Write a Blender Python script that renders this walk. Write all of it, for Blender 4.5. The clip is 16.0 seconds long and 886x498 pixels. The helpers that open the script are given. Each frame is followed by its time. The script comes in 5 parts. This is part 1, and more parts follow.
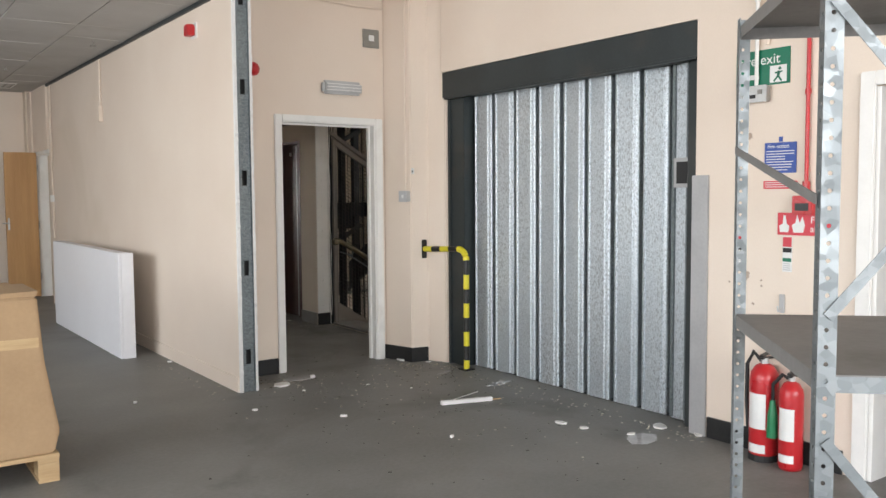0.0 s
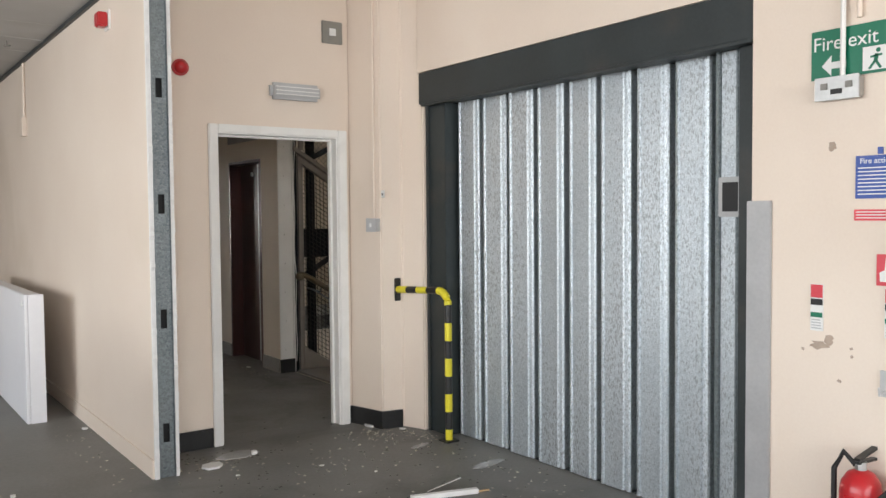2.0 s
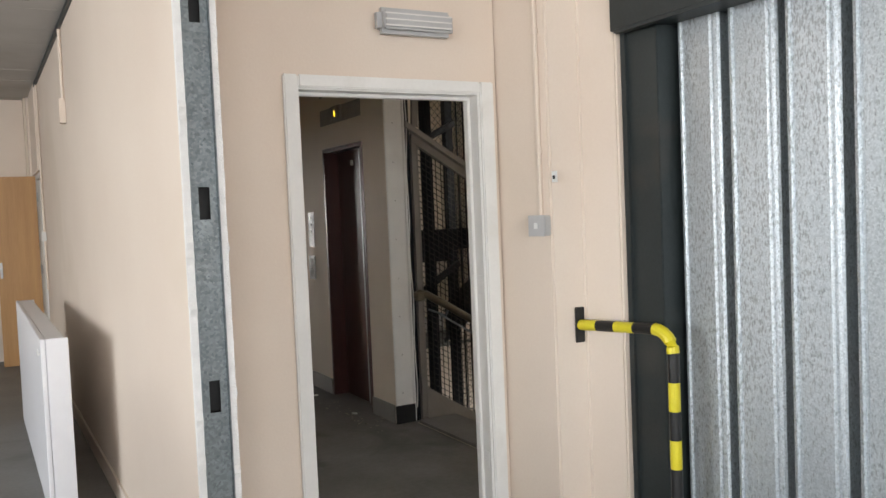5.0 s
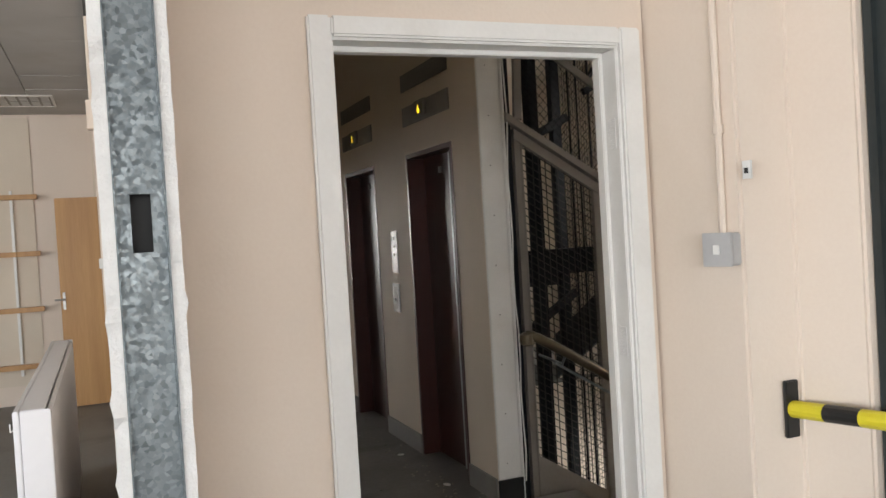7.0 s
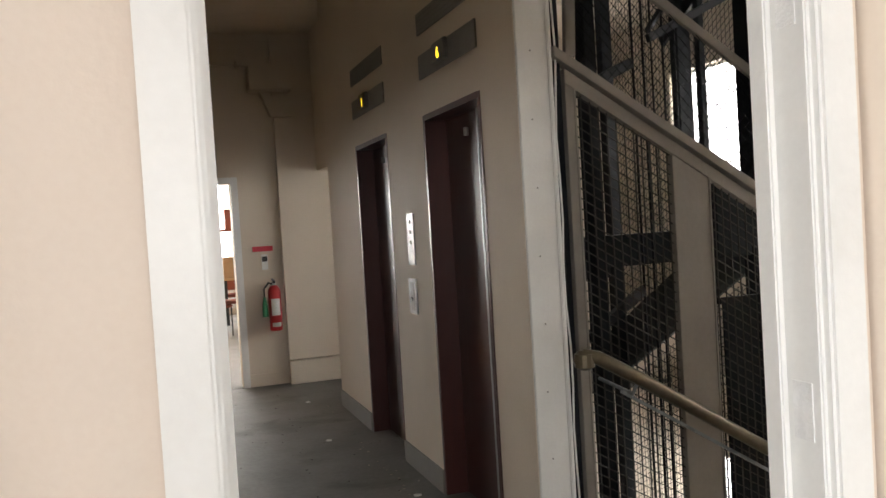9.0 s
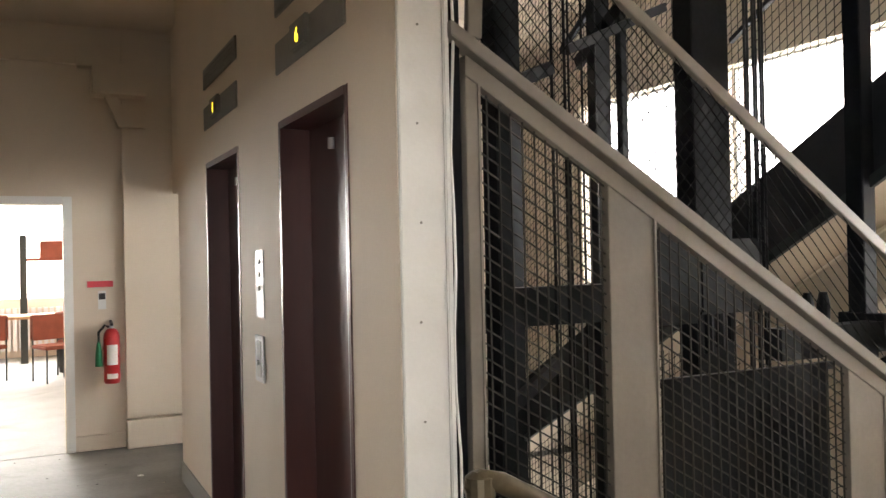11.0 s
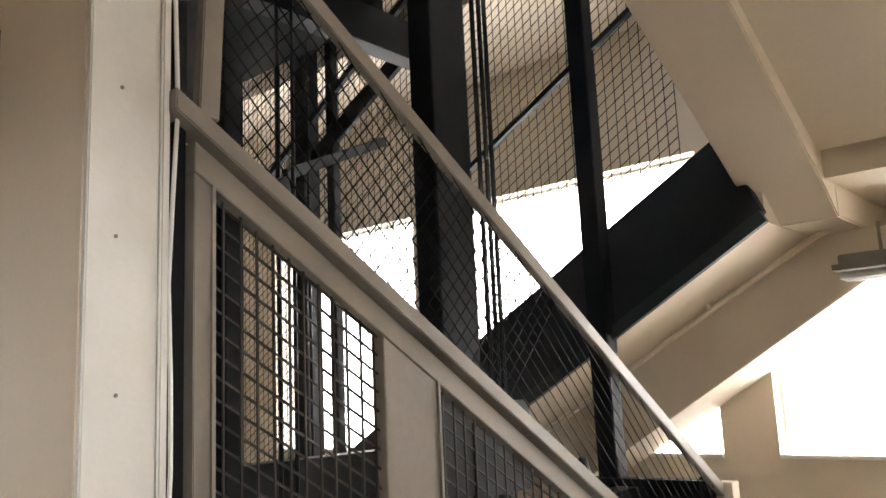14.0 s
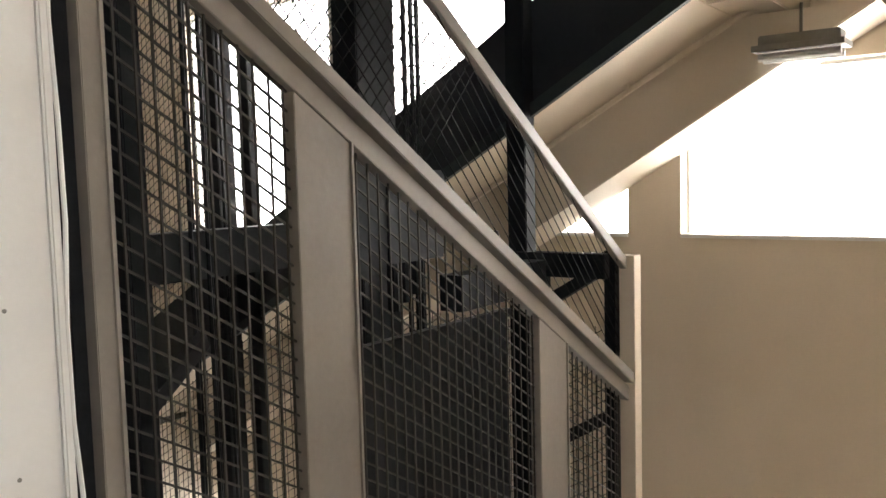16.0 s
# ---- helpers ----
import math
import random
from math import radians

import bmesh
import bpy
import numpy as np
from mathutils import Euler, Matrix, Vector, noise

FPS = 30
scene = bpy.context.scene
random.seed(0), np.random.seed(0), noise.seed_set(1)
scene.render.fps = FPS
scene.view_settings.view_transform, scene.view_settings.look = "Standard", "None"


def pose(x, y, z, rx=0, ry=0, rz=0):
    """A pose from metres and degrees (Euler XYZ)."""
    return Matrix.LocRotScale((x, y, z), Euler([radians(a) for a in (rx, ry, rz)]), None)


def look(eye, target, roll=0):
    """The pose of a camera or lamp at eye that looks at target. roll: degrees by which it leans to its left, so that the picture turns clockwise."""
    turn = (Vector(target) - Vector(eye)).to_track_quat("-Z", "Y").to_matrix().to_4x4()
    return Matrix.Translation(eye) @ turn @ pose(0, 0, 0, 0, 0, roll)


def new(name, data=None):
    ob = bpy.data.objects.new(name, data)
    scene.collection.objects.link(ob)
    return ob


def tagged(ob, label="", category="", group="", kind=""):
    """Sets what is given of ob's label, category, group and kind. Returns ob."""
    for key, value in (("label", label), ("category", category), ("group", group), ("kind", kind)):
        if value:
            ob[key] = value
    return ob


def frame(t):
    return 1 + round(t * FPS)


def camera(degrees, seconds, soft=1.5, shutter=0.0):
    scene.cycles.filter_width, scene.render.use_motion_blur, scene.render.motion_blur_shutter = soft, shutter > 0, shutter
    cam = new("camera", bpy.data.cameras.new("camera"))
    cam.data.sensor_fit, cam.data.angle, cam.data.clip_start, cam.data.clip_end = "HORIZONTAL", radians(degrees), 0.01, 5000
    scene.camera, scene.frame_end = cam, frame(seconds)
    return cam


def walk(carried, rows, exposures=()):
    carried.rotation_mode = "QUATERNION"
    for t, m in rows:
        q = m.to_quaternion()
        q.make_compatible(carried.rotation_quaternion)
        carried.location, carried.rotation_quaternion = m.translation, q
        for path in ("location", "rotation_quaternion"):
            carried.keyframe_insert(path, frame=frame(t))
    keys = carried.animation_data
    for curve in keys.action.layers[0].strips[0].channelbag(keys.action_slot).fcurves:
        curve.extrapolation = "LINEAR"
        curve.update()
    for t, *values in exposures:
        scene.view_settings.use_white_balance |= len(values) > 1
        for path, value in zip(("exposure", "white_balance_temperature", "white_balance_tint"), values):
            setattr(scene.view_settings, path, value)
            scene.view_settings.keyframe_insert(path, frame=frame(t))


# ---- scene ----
cam = camera(56.0, 16.0)
PATH = [
    (0, (0.006, 0.135, 1.461), (1.167, 1.758, 1.327), -0.4),
    (0.5, (0.261, 0.308, 1.512), (1.4, 1.951, 1.448), -1.0),
    (1, (0.562, 0.539, 1.5), (1.65, 2.216, 1.442), -0.3),
    (1.5, (0.774, 0.801, 1.46), (1.844, 2.489, 1.388), -0.5),
    (2, (0.918, 1.133, 1.514), (2.08, 2.758, 1.428), -0.5),
    (2.5, (1.106, 1.368, 1.497), (2.299, 2.971, 1.417), -0.0),
    (3, (1.269, 1.669, 1.482), (2.336, 3.36, 1.45), -0.7),
    (3.2, (1.314, 1.794, 1.47), (2.32, 3.523, 1.453), -1.4),
    (5.5, (1.838, 3.407, 1.532), (2.793, 5.161, 1.427), -2.6),
    (6, (1.98, 3.692, 1.53), (2.899, 5.466, 1.437), -2.7),
    (6.5, (2.206, 4.01, 1.545), (3.038, 5.828, 1.478), -2.5),
    (7, (2.326, 4.28, 1.532), (3.066, 6.138, 1.489), -3.4),
    (7.5, (2.444, 4.636, 1.545), (3.143, 6.509, 1.522), -4.6),
    (8, (2.555, 4.874, 1.491), (3.161, 6.78, 1.481), -3.7),
    (10.5, (3.253, 6.191, 1.486), (4.057, 8.017, 1.353), -1.6),
    (11, (3.34, 6.363, 1.51), (4.224, 8.157, 1.525), -1.2),
    (11.5, (3.373, 6.566, 1.548), (4.47, 8.221, 1.787), -2.3),
    (12, (3.392, 6.711, 1.574), (4.621, 8.236, 1.978), -3.4),
    (12.5, (3.472, 6.864, 1.6), (4.691, 8.363, 2.118), -3.5),
    (13, (3.582, 7.009, 1.608), (4.848, 8.46, 2.146), -2.7),
    (13.5, (3.607, 7.08, 1.591), (5.004, 8.445, 2.022), -2.5),
    (14, (3.593, 7.096, 1.58), (5.085, 8.383, 1.922), -2.6),
    (14.5, (3.606, 7.101, 1.573), (5.159, 8.336, 1.82), -2.0),
    (15, (3.613, 7.111, 1.558), (5.203, 8.315, 1.711), -1.8),
    (15.5, (3.624, 7.124, 1.538), (5.237, 8.307, 1.554), -1.7),
    (16, (3.646, 7.139, 1.511), (5.268, 8.299, 1.351), -1.5),
]
walk(cam, [(t, look(eye, target, roll)) for t, eye, target, roll in PATH], [(0, -0.05, 6500, 10), (3.2, -0.05, 6500, 10), (5.5, 0.1, 6500, 10), (8.2, 0.2, 6500, 10), (10.3, 1.4, 6650, 10), (11.2, 1.45, 6650, 10), (12.8, 1.65, 6650, 10), (14.2, 1.5, 6650, 10), (16, 1.4, 6650, 10)])

# ---- light ----
world = bpy.data.worlds.new("sky")
scene.world = world
world.use_nodes = True
wn = world.node_tree
sky = wn.nodes.new("ShaderNodeTexSky")
sky.sky_type = "NISHITA"
sky.sun_disc = False
sky.sun_elevation, sky.sun_rotation = radians(50), radians(200)
wn.links.new(sky.outputs[0], wn.nodes["Background"].inputs[0])
wn.nodes["Background"].inputs[1].default_value = 0.15


def lamp(name, kind, m, energy, colour=(1, 1, 1), size=(1, 1)):
    data = bpy.data.lights.new(name, kind)
    data.energy, data.color = energy, colour
    if kind == "AREA":
        data.shape, data.size, data.size_y = "RECTANGLE", size[0], size[1]
    if kind == "SUN":
        data.angle = radians(12)
    ob = new(name, data)
    ob.matrix_world = m
    return ob


lamp("sun", "SUN", look((0, 0, 20), (-6, 9, 0)), 1.2, (1, 0.96, 0.9))
# daylight through the window bands of the workshop, behind and beside the walker
lamp("daylight_south", "AREA", look((0.5, -3.85, 1.9), (0.5, 5, 1.4)), 400, (0.95, 0.97, 1.0), (7.0, 1.7))
lamp("daylight_west", "AREA", look((-4.85, 3.0, 1.9), (5, 3.0, 1.4)), 560, (0.95, 0.97, 1.0), (10.0, 1.7))
# daylight in the openings of the stair windows and the far workroom
lamp("daylight_stair", "AREA", look((8.5, 9.7, 1.8), (5, 9.7, 1.8)), 480, (1.0, 0.985, 0.965), (7.0, 9.0))
lamp("daylight_far_room", "AREA", look((2.0, 22.4, 1.9), (2.5, 14, 0.6)), 480, (1.0, 0.99, 0.96), (6.0, 1.8))


# ---- materials ----
def nodes_of(name):
    m = bpy.data.materials.new(name)
    m.use_nodes = True
    return m, m.node_tree, m.node_tree.nodes["Principled BSDF"]


def paint(name, a, b, rough=0.6, metal=0.0, scale=3.0, fine=60.0, bump=0.15, stains=None, amount=0.5, stretch=(1, 1, 1), spec=0.5, bump_scale=None):
    """A surface of two tones at two scales, with fine relief and, where given, stains with a shape of their own."""
    m, t, p = nodes_of(name)
    L = t.links.new
    co = t.nodes.new("ShaderNodeTexCoord")
    mp = t.nodes.new("ShaderNodeMapping")
    geo = t.nodes.new("ShaderNodeNewGeometry")
    mp.inputs["Scale"].default_value = stretch
    L(geo.outputs["Position"], mp.inputs[0])
    n1 = t.nodes.new("ShaderNodeTexNoise")
    n1.inputs["Scale"].default_value, n1.inputs["Detail"].default_value = scale, 5
    n2 = t.nodes.new("ShaderNodeTexNoise")
    n2.inputs["Scale"].default_value, n2.inputs["Detail"].default_value = fine, 4
    L(mp.outputs[0], n1.inputs[0])
    L(mp.outputs[0], n2.inputs[0])
    add = t.nodes.new("ShaderNodeMath")
    add.operation = "MULTIPLY_ADD"
    add.inputs[1].default_value = 0.35
    L(n2.outputs[0], add.inputs[0])
    L(n1.outputs[0], add.inputs[2])
    ramp = t.nodes.new("ShaderNodeValToRGB")
    ramp.color_ramp.elements[0].position, ramp.color_ramp.elements[1].position = 0.45, 0.95
    ramp.color_ramp.elements[0].color, ramp.color_ramp.elements[1].color = (*a, 1), (*b, 1)
    L(add.outputs[0], ramp.inputs[0])
    last = ramp.outputs[0]
    if stains:
        n3 = t.nodes.new("ShaderNodeTexNoise")
        n3.inputs["Scale"].default_value, n3.inputs["Detail"].default_value, n3.inputs["Distortion"].default_value = scale * 0.6, 8, 0.6
        L(geo.outputs["Position"], n3.inputs[0])
        r3 = t.nodes.new("ShaderNodeValToRGB")
        r3.color_ramp.elements[0].position, r3.color_ramp.elements[1].position = 0.55, 0.72
        L(n3.outputs[0], r3.inputs[0])
        k = t.nodes.new("ShaderNodeMath")
        k.operation = "MULTIPLY"
        k.inputs[1].default_value = amount
        L(r3.outputs[0], k.inputs[0])
        mix = t.nodes.new("ShaderNodeMix")
        mix.data_type = "RGBA"
        L(k.outputs[0], mix.inputs[0])
        L(last, mix.inputs[6])
        mix.inputs[7].default_value = (*stains, 1)
        last = mix.outputs[2]
    L(last, p.inputs["Base Color"])
    p.inputs["Roughness"].default_value, p.inputs["Metallic"].default_value = rough, metal
    p.inputs["Specular IOR Level"].default_value = spec
    rr = t.nodes.new("ShaderNodeMapRange")
    rr.inputs[3].default_value, rr.inputs[4].default_value = max(0.03, rough - 0.12), min(1, rough + 0.12)
    L(n1.outputs[0], rr.inputs[0])
    L(rr.outputs[0], p.inputs["Roughness"])
    if bump:
        bp = t.nodes.new("ShaderNodeBump")
        bp.inputs["Strength"].default_value, bp.inputs["Distance"].default_value = bump, 0.004
        L(n2.outputs[0], bp.inputs["Height"])
        L(bp.outputs[0], p.inputs["Normal"])
    return m


def galvanised(name, dark, light, scale=60.0, rough=0.35, grime=0.0):
    """Spangled zinc: crystals of their own tone and gloss."""
    m, t, p = nodes_of(name)
    L = t.links.new
    geo = t.nodes.new("ShaderNodeNewGeometry")
    v = t.nodes.new("ShaderNodeTexVoronoi")
    v.inputs["Scale"].default_value = scale
    n = t.nodes.new("ShaderNodeTexNoise")
    n.inputs["Scale"].default_value, n.inputs["Detail"].default_value = 2.5, 6
    mp = t.nodes.new("ShaderNodeMapping")
    mp.inputs["Scale"].default_value = (1, 1, 0.35)
    L(geo.outputs["Position"], mp.inputs[0])
    L(geo.outputs["Position"], v.inputs[0])
    L(mp.outputs[0], n.inputs[0])
    bw = t.nodes.new("ShaderNodeSeparateColor")
    L(v.outputs["Color"], bw.inputs[0])
    ad = t.nodes.new("ShaderNodeMath")
    ad.operation = "MULTIPLY_ADD"
    ad.inputs[1].default_value = 0.45
    L(bw.outputs[0], ad.inputs[0])
    L(n.outputs[0], ad.inputs[2])
    ramp = t.nodes.new("ShaderNodeValToRGB")
    ramp.color_ramp.elements[0].position, ramp.color_ramp.elements[1].position = 0.35, 1.0
    ramp.color_ramp.elements[0].color, ramp.color_ramp.elements[1].color = (*dark, 1), (*light, 1)
    L(ad.outputs[0], ramp.inputs[0])
    # dark spatter and runs, with a shape of their own
    mg = t.nodes.new("ShaderNodeMapping")
    mg.inputs["Scale"].default_value = (1, 1, 0.4)
    L(geo.outputs["Position"], mg.inputs[0])
    ng = t.nodes.new("ShaderNodeTexNoise")
    ng.inputs["Scale"].default_value, ng.inputs["Detail"].default_value = 120.0, 3
    L(mg.outputs[0], ng.inputs[0])
    patch = t.nodes.new("ShaderNodeMath")
    patch.operation = "MULTIPLY_ADD"
    patch.inputs[1].default_value = 0.45
    L(n.outputs[0], patch.inputs[0])
    L(ng.outputs[0], patch.inputs[2])
    rg = t.nodes.new("ShaderNodeValToRGB")
    rg.color_ramp.elements[0].position, rg.color_ramp.elements[1].position = 0.76, 0.90
    L(patch.outputs[0], rg.inputs[0])
    kg = t.nodes.new("ShaderNodeMath")
    kg.operation = "MULTIPLY"
    kg.inputs[1].default_value = grime
    L(rg.outputs[0], kg.inputs[0])
    mix = t.nodes.new("ShaderNodeMix")
    mix.data_type = "RGBA"
    L(kg.outputs[0], mix.inputs[0])
    L(ramp.outputs[0], mix.inputs[6])
    mix.inputs[7].default_value = (0.05, 0.05, 0.05, 1)
    L(mix.outputs[2], p.inputs["Base Color"])
    p.inputs["Metallic"].default_value = 0.85
    rr = t.nodes.new("ShaderNodeMapRange")
    rr.inputs[3].default_value, rr.inputs[4].default_value = rough - 0.1, rough + 0.2
    L(bw.outputs[1], rr.inputs[0])
    L(rr.outputs[0], p.inputs["Roughness"])
    bp = t.nodes.new("ShaderNodeBump")
    bp.inputs["Strength"].default_value, bp.inputs["Distance"].default_value = 0.25, 0.002
    L(n.outputs[0], bp.inputs["Height"])
    L(bp.outputs[0], p.inputs["Normal"])
    return m


def glow(name, colour, strength):
    m, t, p = nodes_of(name)
    p.inputs["Base Color"].default_value = (*colour, 1)
    p.inputs["Emission Color"].default_value = (*colour, 1)
    p.inputs["Emission Strength"].default_value = strength
    return m


CREAM = paint("cream_wall_paint", (0.715, 0.605, 0.505), (0.775, 0.675, 0.575), 0.55, scale=1.2, fine=90, bump=0.12, stains=(0.62, 0.52, 0.40), amount=0.35)
STAIR_CREAM = paint("stair_cream_paint", (0.67, 0.58, 0.47), (0.74, 0.65, 0.535), 0.68, scale=1.3, fine=80, bump=0.12, stains=(0.55, 0.48, 0.38), amount=0.35, spec=0.3)
WHITE = paint("white_gloss_paint", (0.76, 0.75, 0.72), (0.83, 0.82, 0.79), 0.35, scale=5, fine=70, bump=0.1, stains=(0.6, 0.57, 0.52), amount=0.35)
PLASTER = paint("raw_plaster_edge", (0.74, 0.73, 0.71), (0.84, 0.83, 0.81), 0.9, scale=20, fine=140, bump=0.6)
CONCRETE = paint("grey_floor_paint", (0.15, 0.147, 0.138), (0.24, 0.235, 0.222), 0.55, scale=1.6, fine=38, bump=0.35, stains=(0.07, 0.067, 0.063), amount=0.75)
DARK_FLOOR = paint("landing_floor", (0.15, 0.147, 0.136), (0.25, 0.245, 0.23), 0.62, scale=2.6, fine=30, bump=0.6, stains=(0.07, 0.067, 0.06), amount=0.75)
TILE = paint("ceiling_tile", (0.44, 0.43, 0.41), (0.52, 0.51, 0.49), 0.9, scale=2, fine=160, bump=0.3, stains=(0.36, 0.33, 0.28), amount=0.4)
ZINC = galvanised("galvanised_slat", (0.44, 0.49, 0.52), (0.68, 0.73, 0.76), 150, 0.46, 0.4)
ZINC_STUD = galvanised("galvanised_stud", (0.14, 0.16, 0.17), (0.25, 0.28, 0.29), 110, 0.5)
SHELF_STEEL = galvanised("shelf_post_steel", (0.20, 0.22, 0.23), (0.32, 0.345, 0.355), 40, 0.52)
DARK_STEEL = paint("dark_green_steel", (0.016, 0.022, 0.023), (0.034, 0.043, 0.044), 0.5, scale=3, fine=60, stains=(0.075, 0.062, 0.05), amount=0.55)
GREY_STEEL = paint("grey_guard_plate", (0.36, 0.36, 0.36), (0.46, 0.46, 0.46), 0.45, metal=0.3, scale=4)
GUARD = paint("grey_guard_paint", (0.23, 0.205, 0.18), (0.29, 0.26, 0.225), 0.45, scale=4, fine=50, stains=(0.2, 0.17, 0.14), amount=0.4)
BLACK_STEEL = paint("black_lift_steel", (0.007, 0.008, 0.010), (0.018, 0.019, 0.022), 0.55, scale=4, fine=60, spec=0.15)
# darker copy of the black steel, for the lift cars and upper mesh
DEEP_BLACK = paint("deep_black_steel", (0.003, 0.003, 0.004), (0.008, 0.008, 0.009), 0.6, scale=5, fine=60, spec=0.08)
STRING = paint("black_string_paint", (0.016, 0.017, 0.020), (0.030, 0.031, 0.035), 0.5, scale=3, fine=50, spec=0.3)
BLACK = paint("black_skirting", (0.012, 0.012, 0.012), (0.03, 0.03, 0.03), 0.35, scale=4)
MESH_WIRE = paint("mesh_wire", (0.030, 0.027, 0.025), (0.055, 0.050, 0.045), 0.55, scale=5, spec=0.3)
LIFT_DOOR = paint("dark_red_lift_door", (0.045, 0.012, 0.010), (0.080, 0.022, 0.018), 0.38, scale=3, fine=30, stretch=(1, 1, 0.15), bump=0.05)
OAK = paint("orange_oak_door", (0.42, 0.22, 0.08), (0.56, 0.32, 0.13), 0.45, scale=3, fine=30, stretch=(4, 4, 0.25), bump=0.1)
CARDBOARD = paint("cardboard", (0.34, 0.22, 0.12), (0.44, 0.30, 0.17), 0.85, scale=3, fine=50, bump=0.15)
PINE = paint("pallet_pine", (0.42, 0.28, 0.14), (0.58, 0.42, 0.24), 0.8, scale=5, fine=40, stretch=(0.3, 3, 3), bump=0.2)
RED = paint("red_enamel", (0.42, 0.015, 0.02), (0.52, 0.025, 0.03), 0.3, scale=5)
SIGN_RED = paint("red_sign", (0.55, 0.03, 0.05), (0.62, 0.05, 0.07), 0.4, scale=5)
SIGN_BLUE = paint("blue_sign", (0.02, 0.06, 0.28), (0.03, 0.08, 0.34), 0.4, scale=5)
SIGN_GREEN = paint("green_sign", (0.0, 0.13, 0.07), (0.005, 0.17, 0.09), 0.4, scale=5)
YELLOW = paint("yellow_paint", (0.65, 0.55, 0.02), (0.75, 0.66, 0.04), 0.4, scale=12)
LACQUER = paint("black_paint", (0.010, 0.010, 0.010), (0.022, 0.022, 0.022), 0.4, scale=6)
RAD_WHITE = paint("white_radiator_enamel", (0.74, 0.74, 0.76), (0.80, 0.80, 0.82), 0.4, scale=1.2, fine=25, bump=0.03)
BRASS = paint("tarnished_brass_rail", (0.10, 0.082, 0.055), (0.17, 0.138, 0.09), 0.45, metal=0.7, scale=10)
CHROME = paint("brushed_steel", (0.42, 0.42, 0.41), (0.55, 0.55, 0.54), 0.42, metal=1.0, scale=8)
PLASTIC = paint("grey_plastic", (0.42, 0.42, 0.42), (0.5, 0.5, 0.5), 0.4, scale=6)
WHITE_PLASTIC = paint("white_plastic", (0.72, 0.71, 0.68), (0.78, 0.77, 0.74), 0.35, scale=6)
GRILLE = paint("grey_vent_grille", (0.20, 0.19, 0.17), (0.26, 0.25, 0.22), 0.5, scale=8)
GREEN_PLASTIC = paint("green_hose", (0.01, 0.16, 0.06), (0.015, 0.2, 0.08), 0.4, scale=6)
AMBER = glow("amber_digit", (1.0, 0.62, 0.02), 3.0)
PAPER = paint("white_label", (0.7, 0.7, 0.68), (0.78, 0.78, 0.76), 0.6, scale=8)
RUBBER_AND_SHADE = paint("black_rubber_and_shade", (0.01, 0.01, 0.01), (0.02, 0.02, 0.02), 0.6, scale=8)
TAN_WALL = paint("tan_brick_wall", (0.48, 0.40, 0.28), (0.58, 0.50, 0.37), 0.8, scale=2, fine=40, bump=0.3)


# ---- mesh helpers ----
def box(bm, x0, y0, z0, x1, y1, z1):
    vs = [bm.verts.new(c) for c in ((x0, y0, z0), (x1, y0, z0), (x1, y1, z0), (x0, y1, z0), (x0, y0, z1), (x1, y0, z1), (x1, y1, z1), (x0, y1, z1))]
    for f in ((0, 3, 2, 1), (4, 5, 6, 7), (0, 1, 5, 4), (1, 2, 6, 5), (2, 3, 7, 6), (3, 0, 4, 7)):
        bm.faces.new([vs[i] for i in f])
    return vs


def boxes(*dims):
    bm = bmesh.new()
    for d in dims:
        box(bm, *d)
    return bm


def prism(bm, outline, axis, a, b):
    """A flat outline pushed from a to b along an axis; the outline's pairs fill the other two axes in order."""
    def at(p, v):
        return (v, p[0], p[1]) if axis == "x" else (p[0], v, p[1]) if axis == "y" else (p[0], p[1], v)
    lo = [bm.verts.new(at(p, a)) for p in outline]
    hi = [bm.verts.new(at(p, b)) for p in outline]
    bm.faces.new(lo)
    bm.faces.new(hi[::-1])
    n = len(outline)
    for i in range(n):
        bm.faces.new((lo[i], hi[i], hi[(i + 1) % n], lo[(i + 1) % n]))
    bmesh.ops.recalc_face_normals(bm, faces=bm.faces[:])
    return bm


def tube(bm, pts, r, n=8):
    """A round bar along points."""
    pts = [Vector(p) for p in pts]
    rings = []
    for i, p in enumerate(pts):
        d = (pts[min(i + 1, len(pts) - 1)] - pts[max(i - 1, 0)]).normalized()
        u = d.cross(Vector((0, 0, 1)) if abs(d.z) < 0.95 else Vector((1, 0, 0))).normalized()
        w = d.cross(u)
        rings.append([bm.verts.new(p + r * (math.cos(k * 2 * math.pi / n) * u + math.sin(k * 2 * math.pi / n) * w)) for k in range(n)])
    for a, b in zip(rings, rings[1:]):
        for k in range(n):
            bm.faces.new((a[k], a[(k + 1) % n], b[(k + 1) % n], b[k]))
    bm.faces.new(rings[0][::-1])
    bm.faces.new(rings[-1])
    return bm


def bar(bm, p, q, w, h, up=(0, 0, 1)):
    """A rectangular bar from p to q."""
    p, q = Vector(p), Vector(q)
    d = (q - p).normalized()
    s = d.cross(Vector(up)).normalized() * w / 2
    t = s.cross(d).normalized() * h / 2
    a = [bm.verts.new(p + i * s + j * t) for i, j in ((-1, -1), (1, -1), (1, 1), (-1, 1))]
    b = [bm.verts.new(q + i * s + j * t) for i, j in ((-1, -1), (1, -1), (1, 1), (-1, 1))]
    for k in range(4):
        bm.faces.new((a[k], a[(k + 1) % 4], b[(k + 1) % 4], b[k]))
    bm.faces.new(a[::-1])
    bm.faces.new(b)
    return bm


